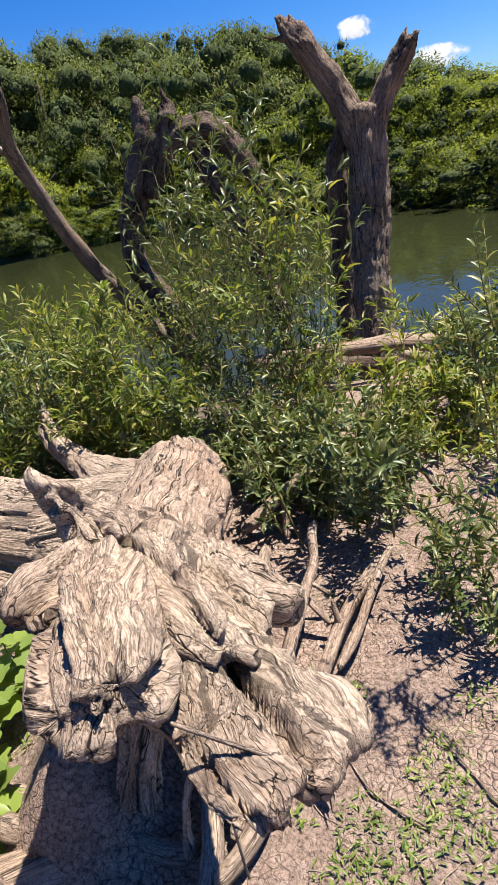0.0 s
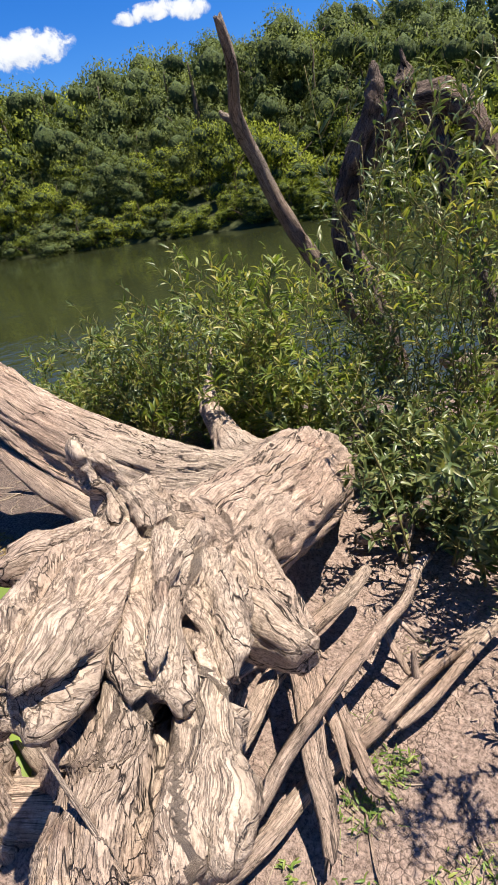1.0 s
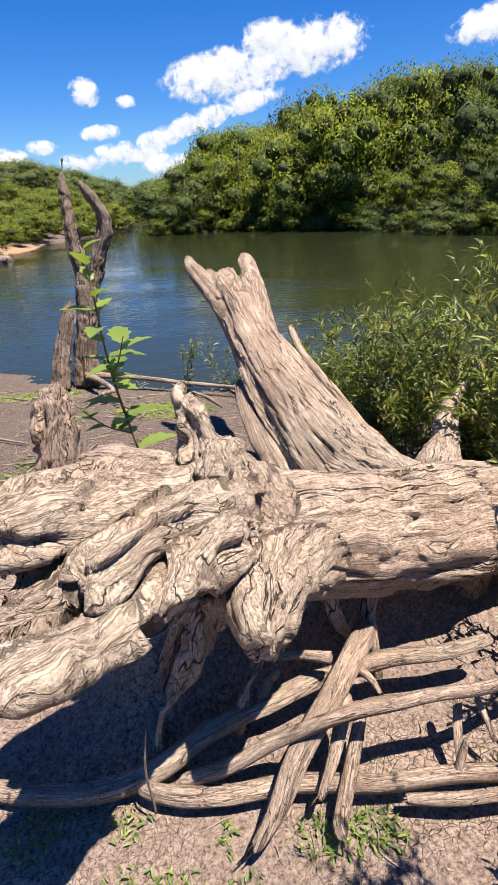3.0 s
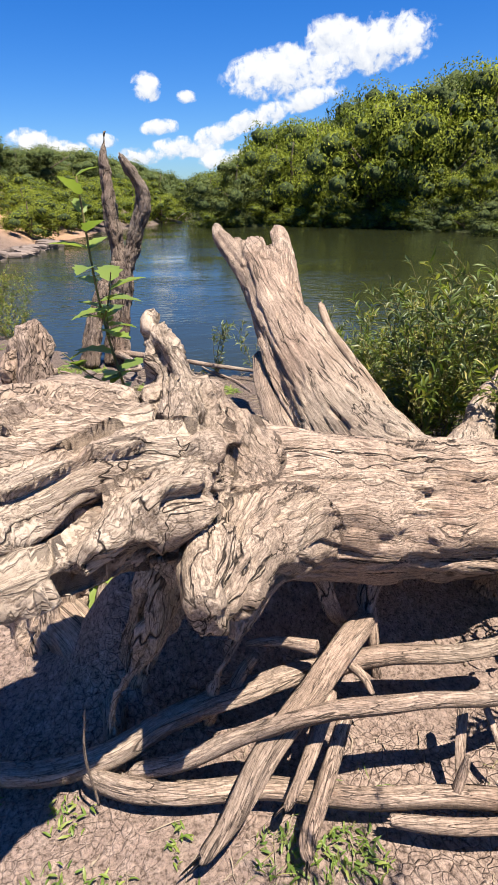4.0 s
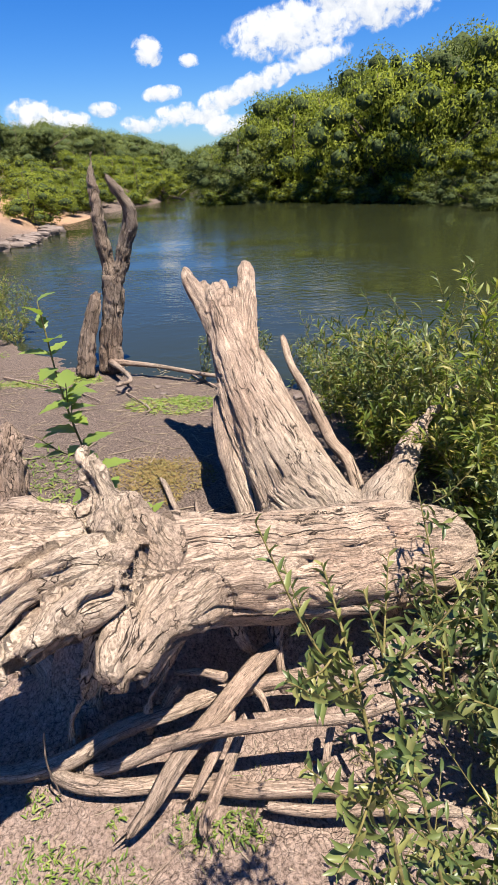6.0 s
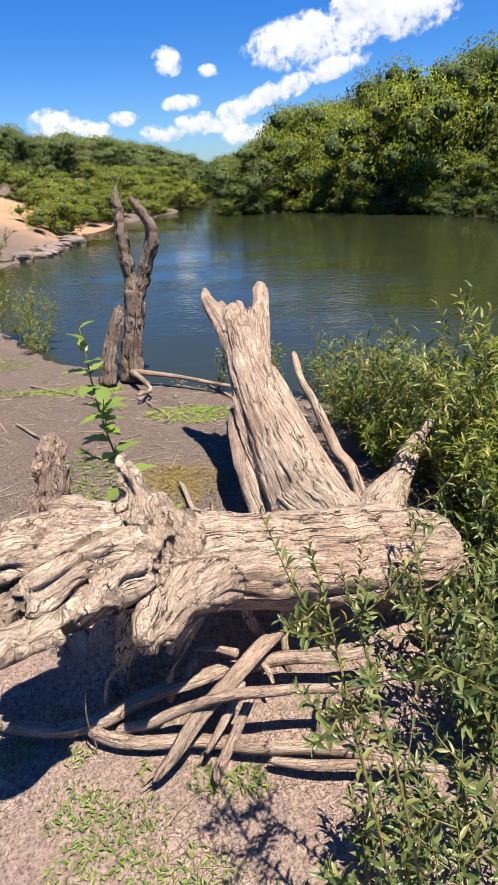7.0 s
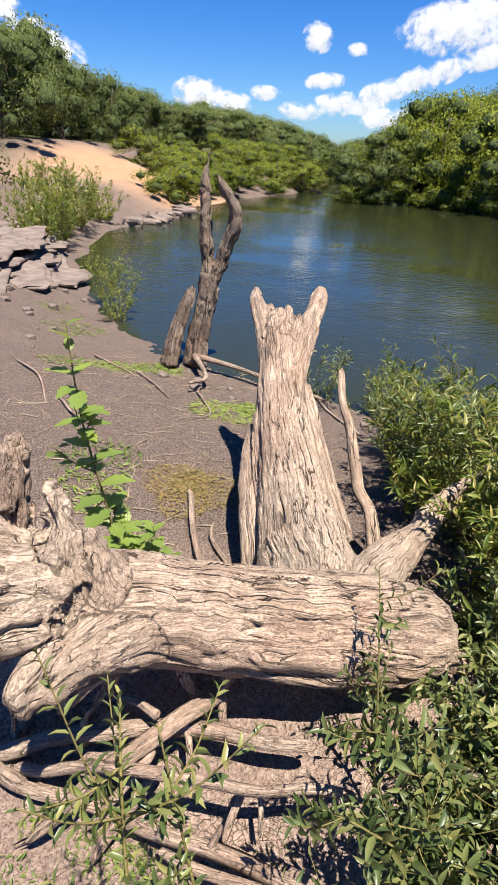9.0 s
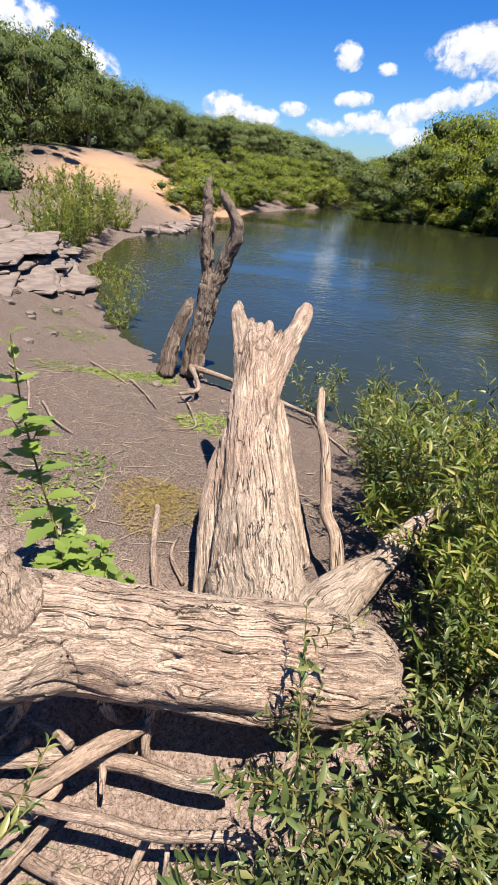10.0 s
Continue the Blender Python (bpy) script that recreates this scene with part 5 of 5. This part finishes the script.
# ---- clouds ----
def cloud_material():
    """A heap of puffs: the plane's own map gives its round, the noise its billows."""
    m, n, l, p = material("cloud")
    n.remove(p)
    co = n.new("ShaderNodeTexCoord")
    at = n.new("ShaderNodeAttribute")
    at.attribute_name = "grain"
    sep = n.new("ShaderNodeSeparateXYZ")
    l.new(at.outputs["Vector"], sep.inputs[0])
    big = noise_node(n, l, co.outputs["Object"], 0.016, 2.0, 0.5, 0.0)
    nz = noise_node(n, l, co.outputs["Object"], 0.034, 10.0, 0.6, 0.3)
    ln = n.new("ShaderNodeVectorMath")
    ln.operation = "LENGTH"
    l.new(at.outputs["Vector"], ln.inputs[0])
    edge = math_node(n, l, "SUBTRACT", 1.0, math_node(n, l, "POWER", ln.outputs["Value"], 1.6))
    lumps = math_node(n, l, "MULTIPLY", math_node(n, l, "SUBTRACT", big.outputs[0], 0.5), 1.6)
    crisp = math_node(n, l, "MULTIPLY", math_node(n, l, "SUBTRACT", nz.outputs[0], 0.5), 2.5)
    v = math_node(n, l, "ADD", math_node(n, l, "ADD", edge, lumps), crisp)
    v = math_node(n, l, "MULTIPLY", v, math_node(n, l, "MINIMUM", 1.0, math_node(n, l, "MULTIPLY", math_node(n, l, "MAXIMUM", 0.0, math_node(n, l, "SUBTRACT", 1.0, ln.outputs["Value"])), 6.0)))
    r = ramp(n, [(0.08, 0.0), (0.3, 0.3), (0.6, 0.9), (0.95, 1.0)])
    l.new(v, r.inputs[0])
    # Sunlit top and grey shaded base are mixed into the glow's colour.
    up = math_node(n, l, "ADD", math_node(n, l, "MULTIPLY", sep.outputs[1], 0.35), math_node(n, l, "ADD", math_node(n, l, "MULTIPLY", nz.outputs[0], 0.9), 0.1))
    tint = ramp(n, [(0.2, (0.66, 0.71, 0.80)), (0.62, (0.97, 0.98, 1.0))])
    l.new(up, tint.inputs[0])
    e = n.new("ShaderNodeEmission")
    l.new(tint.outputs[0], e.inputs[0])
    e.inputs[1].default_value = 0.42
    t = n.new("ShaderNodeBsdfTransparent")
    x = n.new("ShaderNodeMixShader")
    l.new(r.outputs[0], x.inputs[0])
    l.new(t.outputs[0], x.inputs[1])
    l.new(e.outputs[0], x.inputs[2])
    l.new(x.outputs[0], n["Material Output"].inputs[0])
    return m


CLOUD = cloud_material()


def cloud(az, el, wide, high, tilt=0.0):
    far = 1500.0
    d = Vector((-math.sin(radians(az)) * math.cos(radians(el)), math.cos(radians(az)) * math.cos(radians(el)), math.sin(radians(el))))
    s = far * math.tan(radians(1.0))
    g = np.linspace(-1, 1, 9)
    n = [(x, y, 0) for x in g for y in g]
    f = [(9 * i + j, 9 * i + j + 9, 9 * i + j + 10, 9 * i + j + 1) for i in range(8) for j in range(8)]
    ob = mesh_object("cloud", [(x * wide * s + az * 31, y * high * s + el * 53, 0) for x, y, _ in n], f, CLOUD, grain=n)
    ob.matrix_world = look(d * far, d * far * 2, tilt) @ Matrix.Translation((-az * 31, -el * 53, 0))
    ob.visible_shadow = False
    return tagged(ob, "white fair-weather cloud in the blue sky", "cloud", "clouds", "structure")


for az, el, w, h, tl in [(84.6, 9.6, 6.2, 2.3, 6), (77, 11.2, 5.6, 2.4, 6), (80.5, 12.0, 3.0, 1.6, 0), (82.5, 7.6, 3.6, 1.0, 14), (87, 6.3, 3.4, 1.1, 14), (90.6, 5.1, 2.6, 1.0, 10), (93.8, 4.0, 4.0, 1.1, 4), (97.8, 3.4, 2.2, 0.9, 0), (90.2, 3.0, 3.0, 1.0, 4), (96.8, 8.6, 1.5, 1.3, 0), (95.8, 5.6, 2.0, 0.8, 4), (93.4, 7.9, 1.2, 0.6, 0),
                         (101, 4.6, 1.6, 0.7, 0), (106.8, 4.3, 2.6, 1.5, 0), (104, 3.8, 2.4, 1.0, 0), (123.8, 9.0, 4.2, 2.0, -10), (118.8, 6.9, 3.2, 1.7, -20), (62.5, 11.4, 4.2, 1.6, 8), (52.5, 12.8, 3.0, 0.8, 4), (49.2, 12.6, 2.2, 0.9, 0), (11.6, 7.4, 2.0, 0.9, 0), (6.2, 4.2, 3.6, 1.0, 0)]:
    cloud(az, el, w, h, tl)


# ---- left bank: rock ledge, bushes, sand edge ----
def slab_rock(name, place, size, seed, label, group="", turn=0.0):
    rng = np.random.default_rng(seed)
    bm = bmesh.new()
    bmesh.ops.create_cube(bm, size=1.0)
    bmesh.ops.subdivide_edges(bm, edges=bm.edges[:], cuts=4, use_grid_fill=True)
    co = np.array([v.co[:] for v in bm.verts])
    r = np.abs(co * 2).max(1)
    ro = 1 - 0.08 * (np.sum((co * 2) ** 2, 1) - 1.0)
    co = co * np.clip(ro, 0.6, 1.05)[:, None] * size
    co += (fbm(co * 3.0 / max(size) * 2 + seed, 3)[:, None] - 0.5) * np.array(size) * 0.35
    for v, c in zip(bm.verts, co):
        v.co = c
    me = bpy.data.meshes.new(name)
    bm.to_mesh(me)
    bm.free()
    me.materials.append(ROCK)
    ob = new(name, me)
    ob.matrix_world = pose(*place, rng.uniform(-4, 4), rng.uniform(-4, 4), turn)
    return tagged(ob, label, "rock", group)


rk = random.Random(5)
LED = "layers of the rock ledge"
for k in range(80):
    a = rk.uniform(0, 1)
    b = rk.uniform(0, 1)
    x, y = -9.9 - 3.6 * a + 1.6 * b * (1 - a) + rk.uniform(-0.2, 0.2), -4.1 - 2.2 * a - 2.6 * b * (1 - a) + rk.uniform(-0.3, 0.1)
    lay = rk.randrange(7)
    slab_rock("ledge_rock", (x, y - 0.14 * lay, -0.62 + 0.11 * lay), (rk.uniform(1.2, 3.0), rk.uniform(0.8, 1.5), rk.uniform(0.07, 0.13)), k + 1, "flat grey-brown layered rock in the broken bank ledge", LED, rk.uniform(18, 38))
for k in range(70):
    d, s = rk.uniform(0, 1) ** 1.2 * 7.5, rk.uniform(-2.4, 2.6)
    x, y = -8.6 - 0.85 * d + 0.5 * s, -4.9 - 0.5 * d - 0.87 * s
    if in_river(np.array([x]), np.array([y]))[0] or line_distance(np.array([x]), np.array([y]), NEAR_SHORE)[0] < 1.3:
        continue
    slab_rock("bedding_shelf", (x, y, land_at(x, y) - 0.01 + 0.015 * d), (rk.uniform(1.6, 3.4), rk.uniform(0.7, 1.4), rk.uniform(0.07, 0.14)), 200 + k, "thin flat shelf of layered grey-brown mudstone on the bank", "shelves of the layered bank", rk.uniform(18, 42))
for k in range(9):
    t = rk.uniform(0, 1)
    x = -21 - 15 * t
    y = float(np.interp(-x, [16.5, 22, 28, 36], [-6.4, -7.2, -6.9, -7.0])) + rk.uniform(-0.5, 0.3)
    slab_rock("shore_rock", (x, y, WATER_Z + 0.06), (rk.uniform(0.5, 1.7), rk.uniform(0.5, 1.0), rk.uniform(0.2, 0.5)), 50 + k, "grey boulder at the sandy water's edge", "rocks along the sandy shore", rk.uniform(0, 90))
for k in range(54):
    x, y = rk.uniform(-11, -4.5), 0
    y = float(np.interp(-x, [4.9, 6.2, 6.8, 8.5, 11.5], [3.0, 0.9, -0.7, -2.2, -4.2])) - rk.uniform(0.3, 4.5)
    s = rk.uniform(0.03, 0.16)
    slab_rock("stone", (x, y, land_at(x, y) + s * 0.15), (s * 1.3, s, s * 0.7), 90 + k, "small grey stone on the muddy bank", "stones on the bank", rk.uniform(0, 90))

for k, (x, y, h, sp, st, mt) in enumerate([(-14.6, -6.9, 2.1, 1.2, 14, WILLOW), (-16.2, -7.7, 2.0, 1.2, 14, WILLOW), (-13.4, -6.7, 1.4, 0.9, 12, WILLOW), (-17.8, -8.0, 1.8, 1.2, 12, WILLOW), (-19.5, -9.5, 1.7, 1.2, 12, WILLOW), (-20.5, -8.2, 1.3, 1.0, 10, WILLOW)]):
    shrub("bank_bush", at_ground(x, y), "rounded yellow-green bush above the rock ledge", 300 + k, st, h, sp, 0.16, 0.04, mt, 10, 16, group="bushes above the ledge", root=0.4, stem_r=0.012, fine=False)
for k, (x, y, h, sp, st) in enumerate([(-9.2, -2.75, 1.25, 0.5, 9), (-8.8, -2.3, 1.0, 0.5, 8), (-8.0, -2.0, 0.7, 0.4, 6), (-5.5, 1.95, 0.85, 0.35, 5), (-5.2, 2.5, 0.9, 0.35, 5), (-5.7, 1.35, 0.7, 0.3, 3)]):
    shrub("willow_sapling", at_ground(x, y), "thin willow sapling at the water's edge", 320 + k, st, h, sp, 0.09, 0.016, WILLOW_DARK if k > 2 else WILLOW, 7, 9, group="saplings at the water's edge")
for k, (x, y, h, sp, st) in enumerate([(-4.2, 3.0, 0.75, 0.45, 14), (-4.5, 3.5, 0.8, 0.5, 14), (-3.7, 2.9, 0.6, 0.4, 12), (-3.2, 3.0, 0.6, 0.4, 12), (-4.0, 4.0, 0.8, 0.5, 12), (-2.7, 3.0, 0.65, 0.4, 12), (-3.4, 3.9, 0.8, 0.5, 12)]):
    shrub("willow_bush", at_ground(x, y), "bright green willow shoots along the water's edge", 340 + k, st, h, sp, 0.085, 0.015, WILLOW, 8, 12, group=WB)


# ---- tall broad-leaved weed ----
def toothed_leaf(length, width, seed):
    rng = np.random.default_rng(seed)
    n = 9
    t = np.linspace(0, 1, n)
    w = width * 0.5 * np.sin(np.pi * t**0.75) ** 0.9
    w[1:-1] *= 1 + 0.16 * np.where(np.arange(1, n - 1) % 2, 1, -1)
    bend = -0.22 * length * t**2 + 0.05 * length * t
    V, F = [], []
    for k in range(n):
        V += [(t[k] * length, -w[k], bend[k] + w[k] * 0.25), (t[k] * length, 0, bend[k] + rng.normal() * 0.0015), (t[k] * length, w[k], bend[k] + w[k] * 0.25)]
    for k in range(n - 1):
        a = 3 * k
        F += [(a, a + 1, a + 4, a + 3), (a + 1, a + 2, a + 5, a + 4)]
    return V, F


def broad_weed(base, top, label, seed, leaves, size, stem_r=0.008):
    rng = np.random.default_rng(seed)
    b = np.array(base, float)
    ob = thing("broadleaf_weed", tuple(b), label, "plant", "broad-leaved weeds")
    d = np.array(top) - b
    pts = smooth_path([(0, 0, 0), d * 0.35 + (0.02, 0.02, 0), d * 0.7 + (0.01, -0.02, 0), d], 8)
    v, f, g = tube(np.column_stack([pts, np.linspace(stem_r, stem_r * 0.4, len(pts))]), 8, 1, 0.05)
    mesh_object("stem", v, f, STEM, ob)
    forms = []
    for k in range(3):
        V, F = toothed_leaf(1.0, 0.58, seed + k)
        me_ob = mesh_object("leaf_form", V, F, WEED)
        forms.append(me_ob.data)
        bpy.data.objects.remove(me_ob)
    for k in range(leaves):
        t = 0.12 + 0.88 * (k / (leaves - 1))
        i = min(int(t * (len(pts) - 1)), len(pts) - 1)
        s = size * (1.0 - 0.5 * t**2) * rng.uniform(0.75, 1.1)
        lf = new("leaf", forms[k % 3])
        lf.parent = ob
        az = k * 137.5 + rng.normal() * 15
        lf.matrix_basis = Matrix.Translation(pts[i]) @ pose(0, 0, 0, 0, -rng.uniform(-20, 20) - 40 * t**5, az) @ Matrix.Diagonal((s, s, s, 1))
    for b_ in range(leaves // 4):
        t = rng.uniform(0.08, 0.8)
        i = int(t * (len(pts) - 1))
        a = rng.uniform(0, 6.28)
        ln = size * rng.uniform(0.6, 1.3)
        out = np.array([math.cos(a), math.sin(a), 0.55])
        tw = smooth_path([pts[i], pts[i] + out * ln * 0.5, pts[i] + (out + (0, 0, 0.25)) * ln], 4)
        v, f, g = tube(np.column_stack([tw, np.linspace(stem_r * 0.5, stem_r * 0.25, len(tw))]), 5, 1, 0.0)
        mesh_object("side_shoot", v, f, STEM, ob)
        for j in range(6):
            s = size * rng.uniform(0.35, 0.75)
            lf = new("leaf", forms[j % 3])
            lf.parent = ob
            lf.matrix_basis = Matrix.Translation(tw[min(len(tw) - 1, 2 + j)]) @ pose(0, 0, 0, 0, -rng.uniform(-10, 45), math.degrees(a) + (j - 2.5) * 62 + rng.normal() * 20) @ Matrix.Diagonal((s, s, s, 1))
    return ob


broad_weed((-0.86, 1.26, -0.1), (-0.82, 1.09, 1.47), "tall green weed with toothed leaves behind the trunk", 1, 28, 0.2)
for k, (x, y, h) in enumerate([(-0.95, 1.45, 0.45), (-0.8, 1.6, 0.38), (-1.1, 1.2, 0.4), (-0.75, 1.35, 0.5), (-0.2, 3.15, 0.45), (-0.55, 1.1, 0.3)]):
    broad_weed((x, y, land_at(x, y) - 0.01), (x + 0.03, y - 0.03, land_at(x, y) + h), "small bright green weed with toothed leaves", 10 + k, 16, 0.16, 0.005)


# ---- small weeds, grass, twigs and litter on the mud ----
def tuft(name, x, y, seed, blades, length, width, mat, spread, label, category="grass", group="grass tufts", flat=0.6):
    rng = np.random.default_rng(seed)
    ob = thing(name, at_ground(x, y), label, category, group)
    r = spread * np.sqrt(rng.uniform(0, 1, blades))
    a = rng.uniform(0, 6.28, blades)
    base = np.column_stack([r * np.cos(a), r * np.sin(a), np.zeros(blades)])
    base[:, 2] = land(base[:, 0] + x, base[:, 1] + y) - land_at(x, y) + rng.uniform(0, 0.02, blades)
    way = np.column_stack([rng.normal(size=(blades, 2)), rng.uniform(0.2, 1.0, blades) * flat * 2])
    face = rng.normal(size=(blades, 3)) * 0.4 + (0, 0, 1)
    ln = rng.uniform(0.5, 1.1, blades) * length
    v, f = leaf_cloud(base, way, face, ln, ln * width, 0.2, 0.3)
    lv = mesh_object("foliage", v, f, mat, ob)
    lv["kind"] = "stuff"
    return ob


for k, (x, y, n, sp) in enumerate([(0.54, 1.15, 90, 0.10), (0.61, 1.45, 110, 0.12), (0.62, 1.30, 110, 0.10), (0.76, 1.24, 110, 0.11), (0.32, 1.14, 40, 0.06), (0.40, 1.42, 24, 0.04), (0.42, 1.84, 45, 0.07), (0.43, 1.66, 50, 0.06), (0.44, 1.76, 50, 0.06), (0.31, 0.87, 60, 0.08),
                                  (0.75, 1.70, 70, 0.10), (0.80, 1.46, 120, 0.13), (0.82, 1.58, 70, 0.1), (0.46, 1.88, 40, 0.05), (-0.65, 1.45, 70, 0.12), (-0.9, 1.6, 60, 0.12), (0.52, 1.27, 60, 0.08), (0.9, 1.95, 60, 0.1), (0.85, 2.4, 40, 0.1), (0.7, 2.6, 50, 0.12), (-0.75, 1.3, 60, 0.1)]):
    tuft("creeping_weed", x, y, 400 + k, int(n * 1.1), 0.029, 0.26, WEED, sp, "low creeping green weed on the cracked mud", "weed", "creeping weeds", 0.5)
for k in range(26):
    g = random.Random(900 + k)
    x, y = g.uniform(0.25, 1.15), g.uniform(0.7, 3.2)
    tuft("dry_grass", x, y, 500 + k, 28, 0.06, 0.035, GRASS, 0.1, "thin dry grass lying on the mud", "grass", "dry grass tufts", 0.15)
for k, (x, y, n, sp) in enumerate([(-4.05, 1.05, 700, 0.42), (-4.4, 1.35, 420, 0.3), (-5.3, -0.8, 520, 0.4), (-5.7, -0.35, 420, 0.35), (-5.0, -1.3, 260, 0.4), (-7.0, -2.3, 300, 0.5), (-8.0, -3.2, 200, 0.4), (-2.2, 0.45, 220, 0.35), (-1.7, 0.6, 200, 0.3)]):
    tuft("water_weed", x, y, 560 + k, n, 0.075, 0.2, GRASS if k % 2 == 0 else WEED, sp, "flat mat of yellow-green weed drying on the silt", "weed", "drying weed mats", 0.1)
for k, (x, y, n, sp) in enumerate([(-2.09, 1.41, 900, 0.28), (-2.1, 1.14, 900, 0.26), (-2.12, 1.26, 700, 0.2), (-1.83, 1.27, 500, 0.2)]):
    tuft("moss_patch", x, y, 590 + k, n, 0.03, 0.3, MOSS, sp, "low brown-green moss creeping over the silt", "moss", "moss patches", 0.3)


def litter(name, count, area, seed, mat, length, thick, label):
    g = np.random.default_rng(seed)
    spots = np.column_stack([g.uniform(area[0], area[1], count), g.uniform(area[2], area[3], count)])
    spots = spots[~in_river(spots[:, 0], spots[:, 1])]
    n, steps = len(spots), np.array([0, 0.33, 0.66, 1.0])
    a, ln = g.uniform(0, 6.28, n)[:, None], (g.uniform(0.3, 1.0, n) * length)[:, None]
    px = spots[:, :1] + np.cos(a) * ln * steps + g.normal(size=(n, 4)) * ln * 0.05
    py = spots[:, 1:] + np.sin(a) * ln * steps + g.normal(size=(n, 4)) * ln * 0.05
    rad = thick * g.uniform(0.5, 1.2, (n, 4)) * (1 - 0.5 * steps)
    pz = land(px.ravel(), py.ravel()).reshape(n, 4) + rad * 0.6 + 0.004
    V = [tube(np.column_stack([px[k], py[k], pz[k], rad[k]]), 5, 2, 0.05) for k in range(n)]
    v, f, g_ = joined(V)
    ob = mesh_object(name, v, f, mat, grain=g_)
    return tagged(ob, label, "twigs", kind="stuff")


litter("twig_litter", 150, (-0.3, 1.3, 0.6, 3.4), 1, TWIG, 0.14, 0.0022, "fine dry twigs and straw scattered on the mud")
litter("twig_litter", 420, (-6.5, -0.9, -1.5, 2.4), 2, TWIG, 0.4, 0.0055, "dry twigs scattered over the grey silt")
litter("leaf_litter", 800, (-6.5, -0.9, -1.8, 2.4), 3, STICK_WOOD, 0.05, 0.006, "bits of bark and debris on the silt")
litter("bark_litter", 260, (-0.3, 1.3, 0.6, 3.6), 4, TWIG, 0.03, 0.004, "crumbs of bark on the mud")
G2 = "dry branches on the silt"
for k, rows in enumerate([[(-4.6, 0.55, 0.02), (-4.2, 0.75, 0.016), (-3.7, 0.95, 0.014), (-3.4, 0.75, 0.008)], [(-5.1, -0.4, 0.02), (-4.6, 0.0, 0.017), (-4.1, 0.35, 0.012)], [(-3.3, -0.5, 0.02), (-3.0, -0.2, 0.02), (-2.8, 0.1, 0.012)],
                          [(-4.3, -1.6, 0.02), (-3.9, -1.1, 0.018), (-3.2, -0.6, 0.012)], [(-1.9, 1.3, 0.03), (-1.5, 1.45, 0.035), (-1.15, 1.62, 0.03)], [(-1.25, 1.75, 0.02), (-1.45, 1.6, 0.02), (-1.7, 1.55, 0.012)], [(-5.7, -1.3, 0.02), (-5.2, -0.7, 0.018), (-4.9, -0.4, 0.01)],
                          [(-5.6, 1.9, 0.025), (-5.1, 2.1, 0.022), (-4.5, 2.5, 0.016)], [(-5.9, 1.2, 0.02), (-5.2, 1.6, 0.02), (-4.6, 1.75, 0.012)], [(0.95, 1.6, 0.006), (0.8, 1.75, 0.006), (0.62, 1.9, 0.004)], [(0.75, 1.5, 0.007), (0.6, 1.55, 0.007), (0.45, 1.68, 0.005)], [(-0.62, 1.85, 0.02), (-0.8, 1.75, 0.02), (-1.0, 1.72, 0.012)]]):
    pts = [(x, y, land_at(x, y) + r * 0.8 + 0.01, r) for x, y, r in rows]
    stick("dry_branch", pts, "thin dry branch lying on the silt", "branch", seed=60 + k, group=G2, sides=8)
stick("thin_stick", [(0.33, 1.22, 0.02, 0.006), (0.33, 1.22, 0.2, 0.006), (0.325, 1.235, 0.36, 0.004)], "thin dry stick standing in front of the roots", "stick", seed=80, sides=7)
stick("thin_stick", [(0.47, 1.02, 0.985, 0.006), (0.575, 1.015, 0.98, 0.007), (0.68, 1.01, 0.975, 0.006)], "thin dry stick lying across the root slab", "stick", seed=81, sides=7)

drift = thing("floating_branch", (-50, -3.6, WATER_Z), "pale dead branch floating on the far water", "branch")
for rows in ([(-1.2, -1.0, 0.0, 0.14), (-0.3, 0.1, 0.25, 0.13), (0.5, 1.2, 0.0, 0.1)], [(-0.3, 0.1, 0.2, 0.08), (0.1, -0.5, 0.7, 0.06), (0.0, -1.2, 0.95, 0.03)], [(0.2, 0.7, 0.2, 0.06), (0.1, 1.2, 0.6, 0.04), (0, 1.6, 0.8, 0.02)]):
    b = tube(rows, 8, 4, 0.2)
    mesh_object("limb", b[0], b[1], PALE_WOOD, drift, grain=b[2])
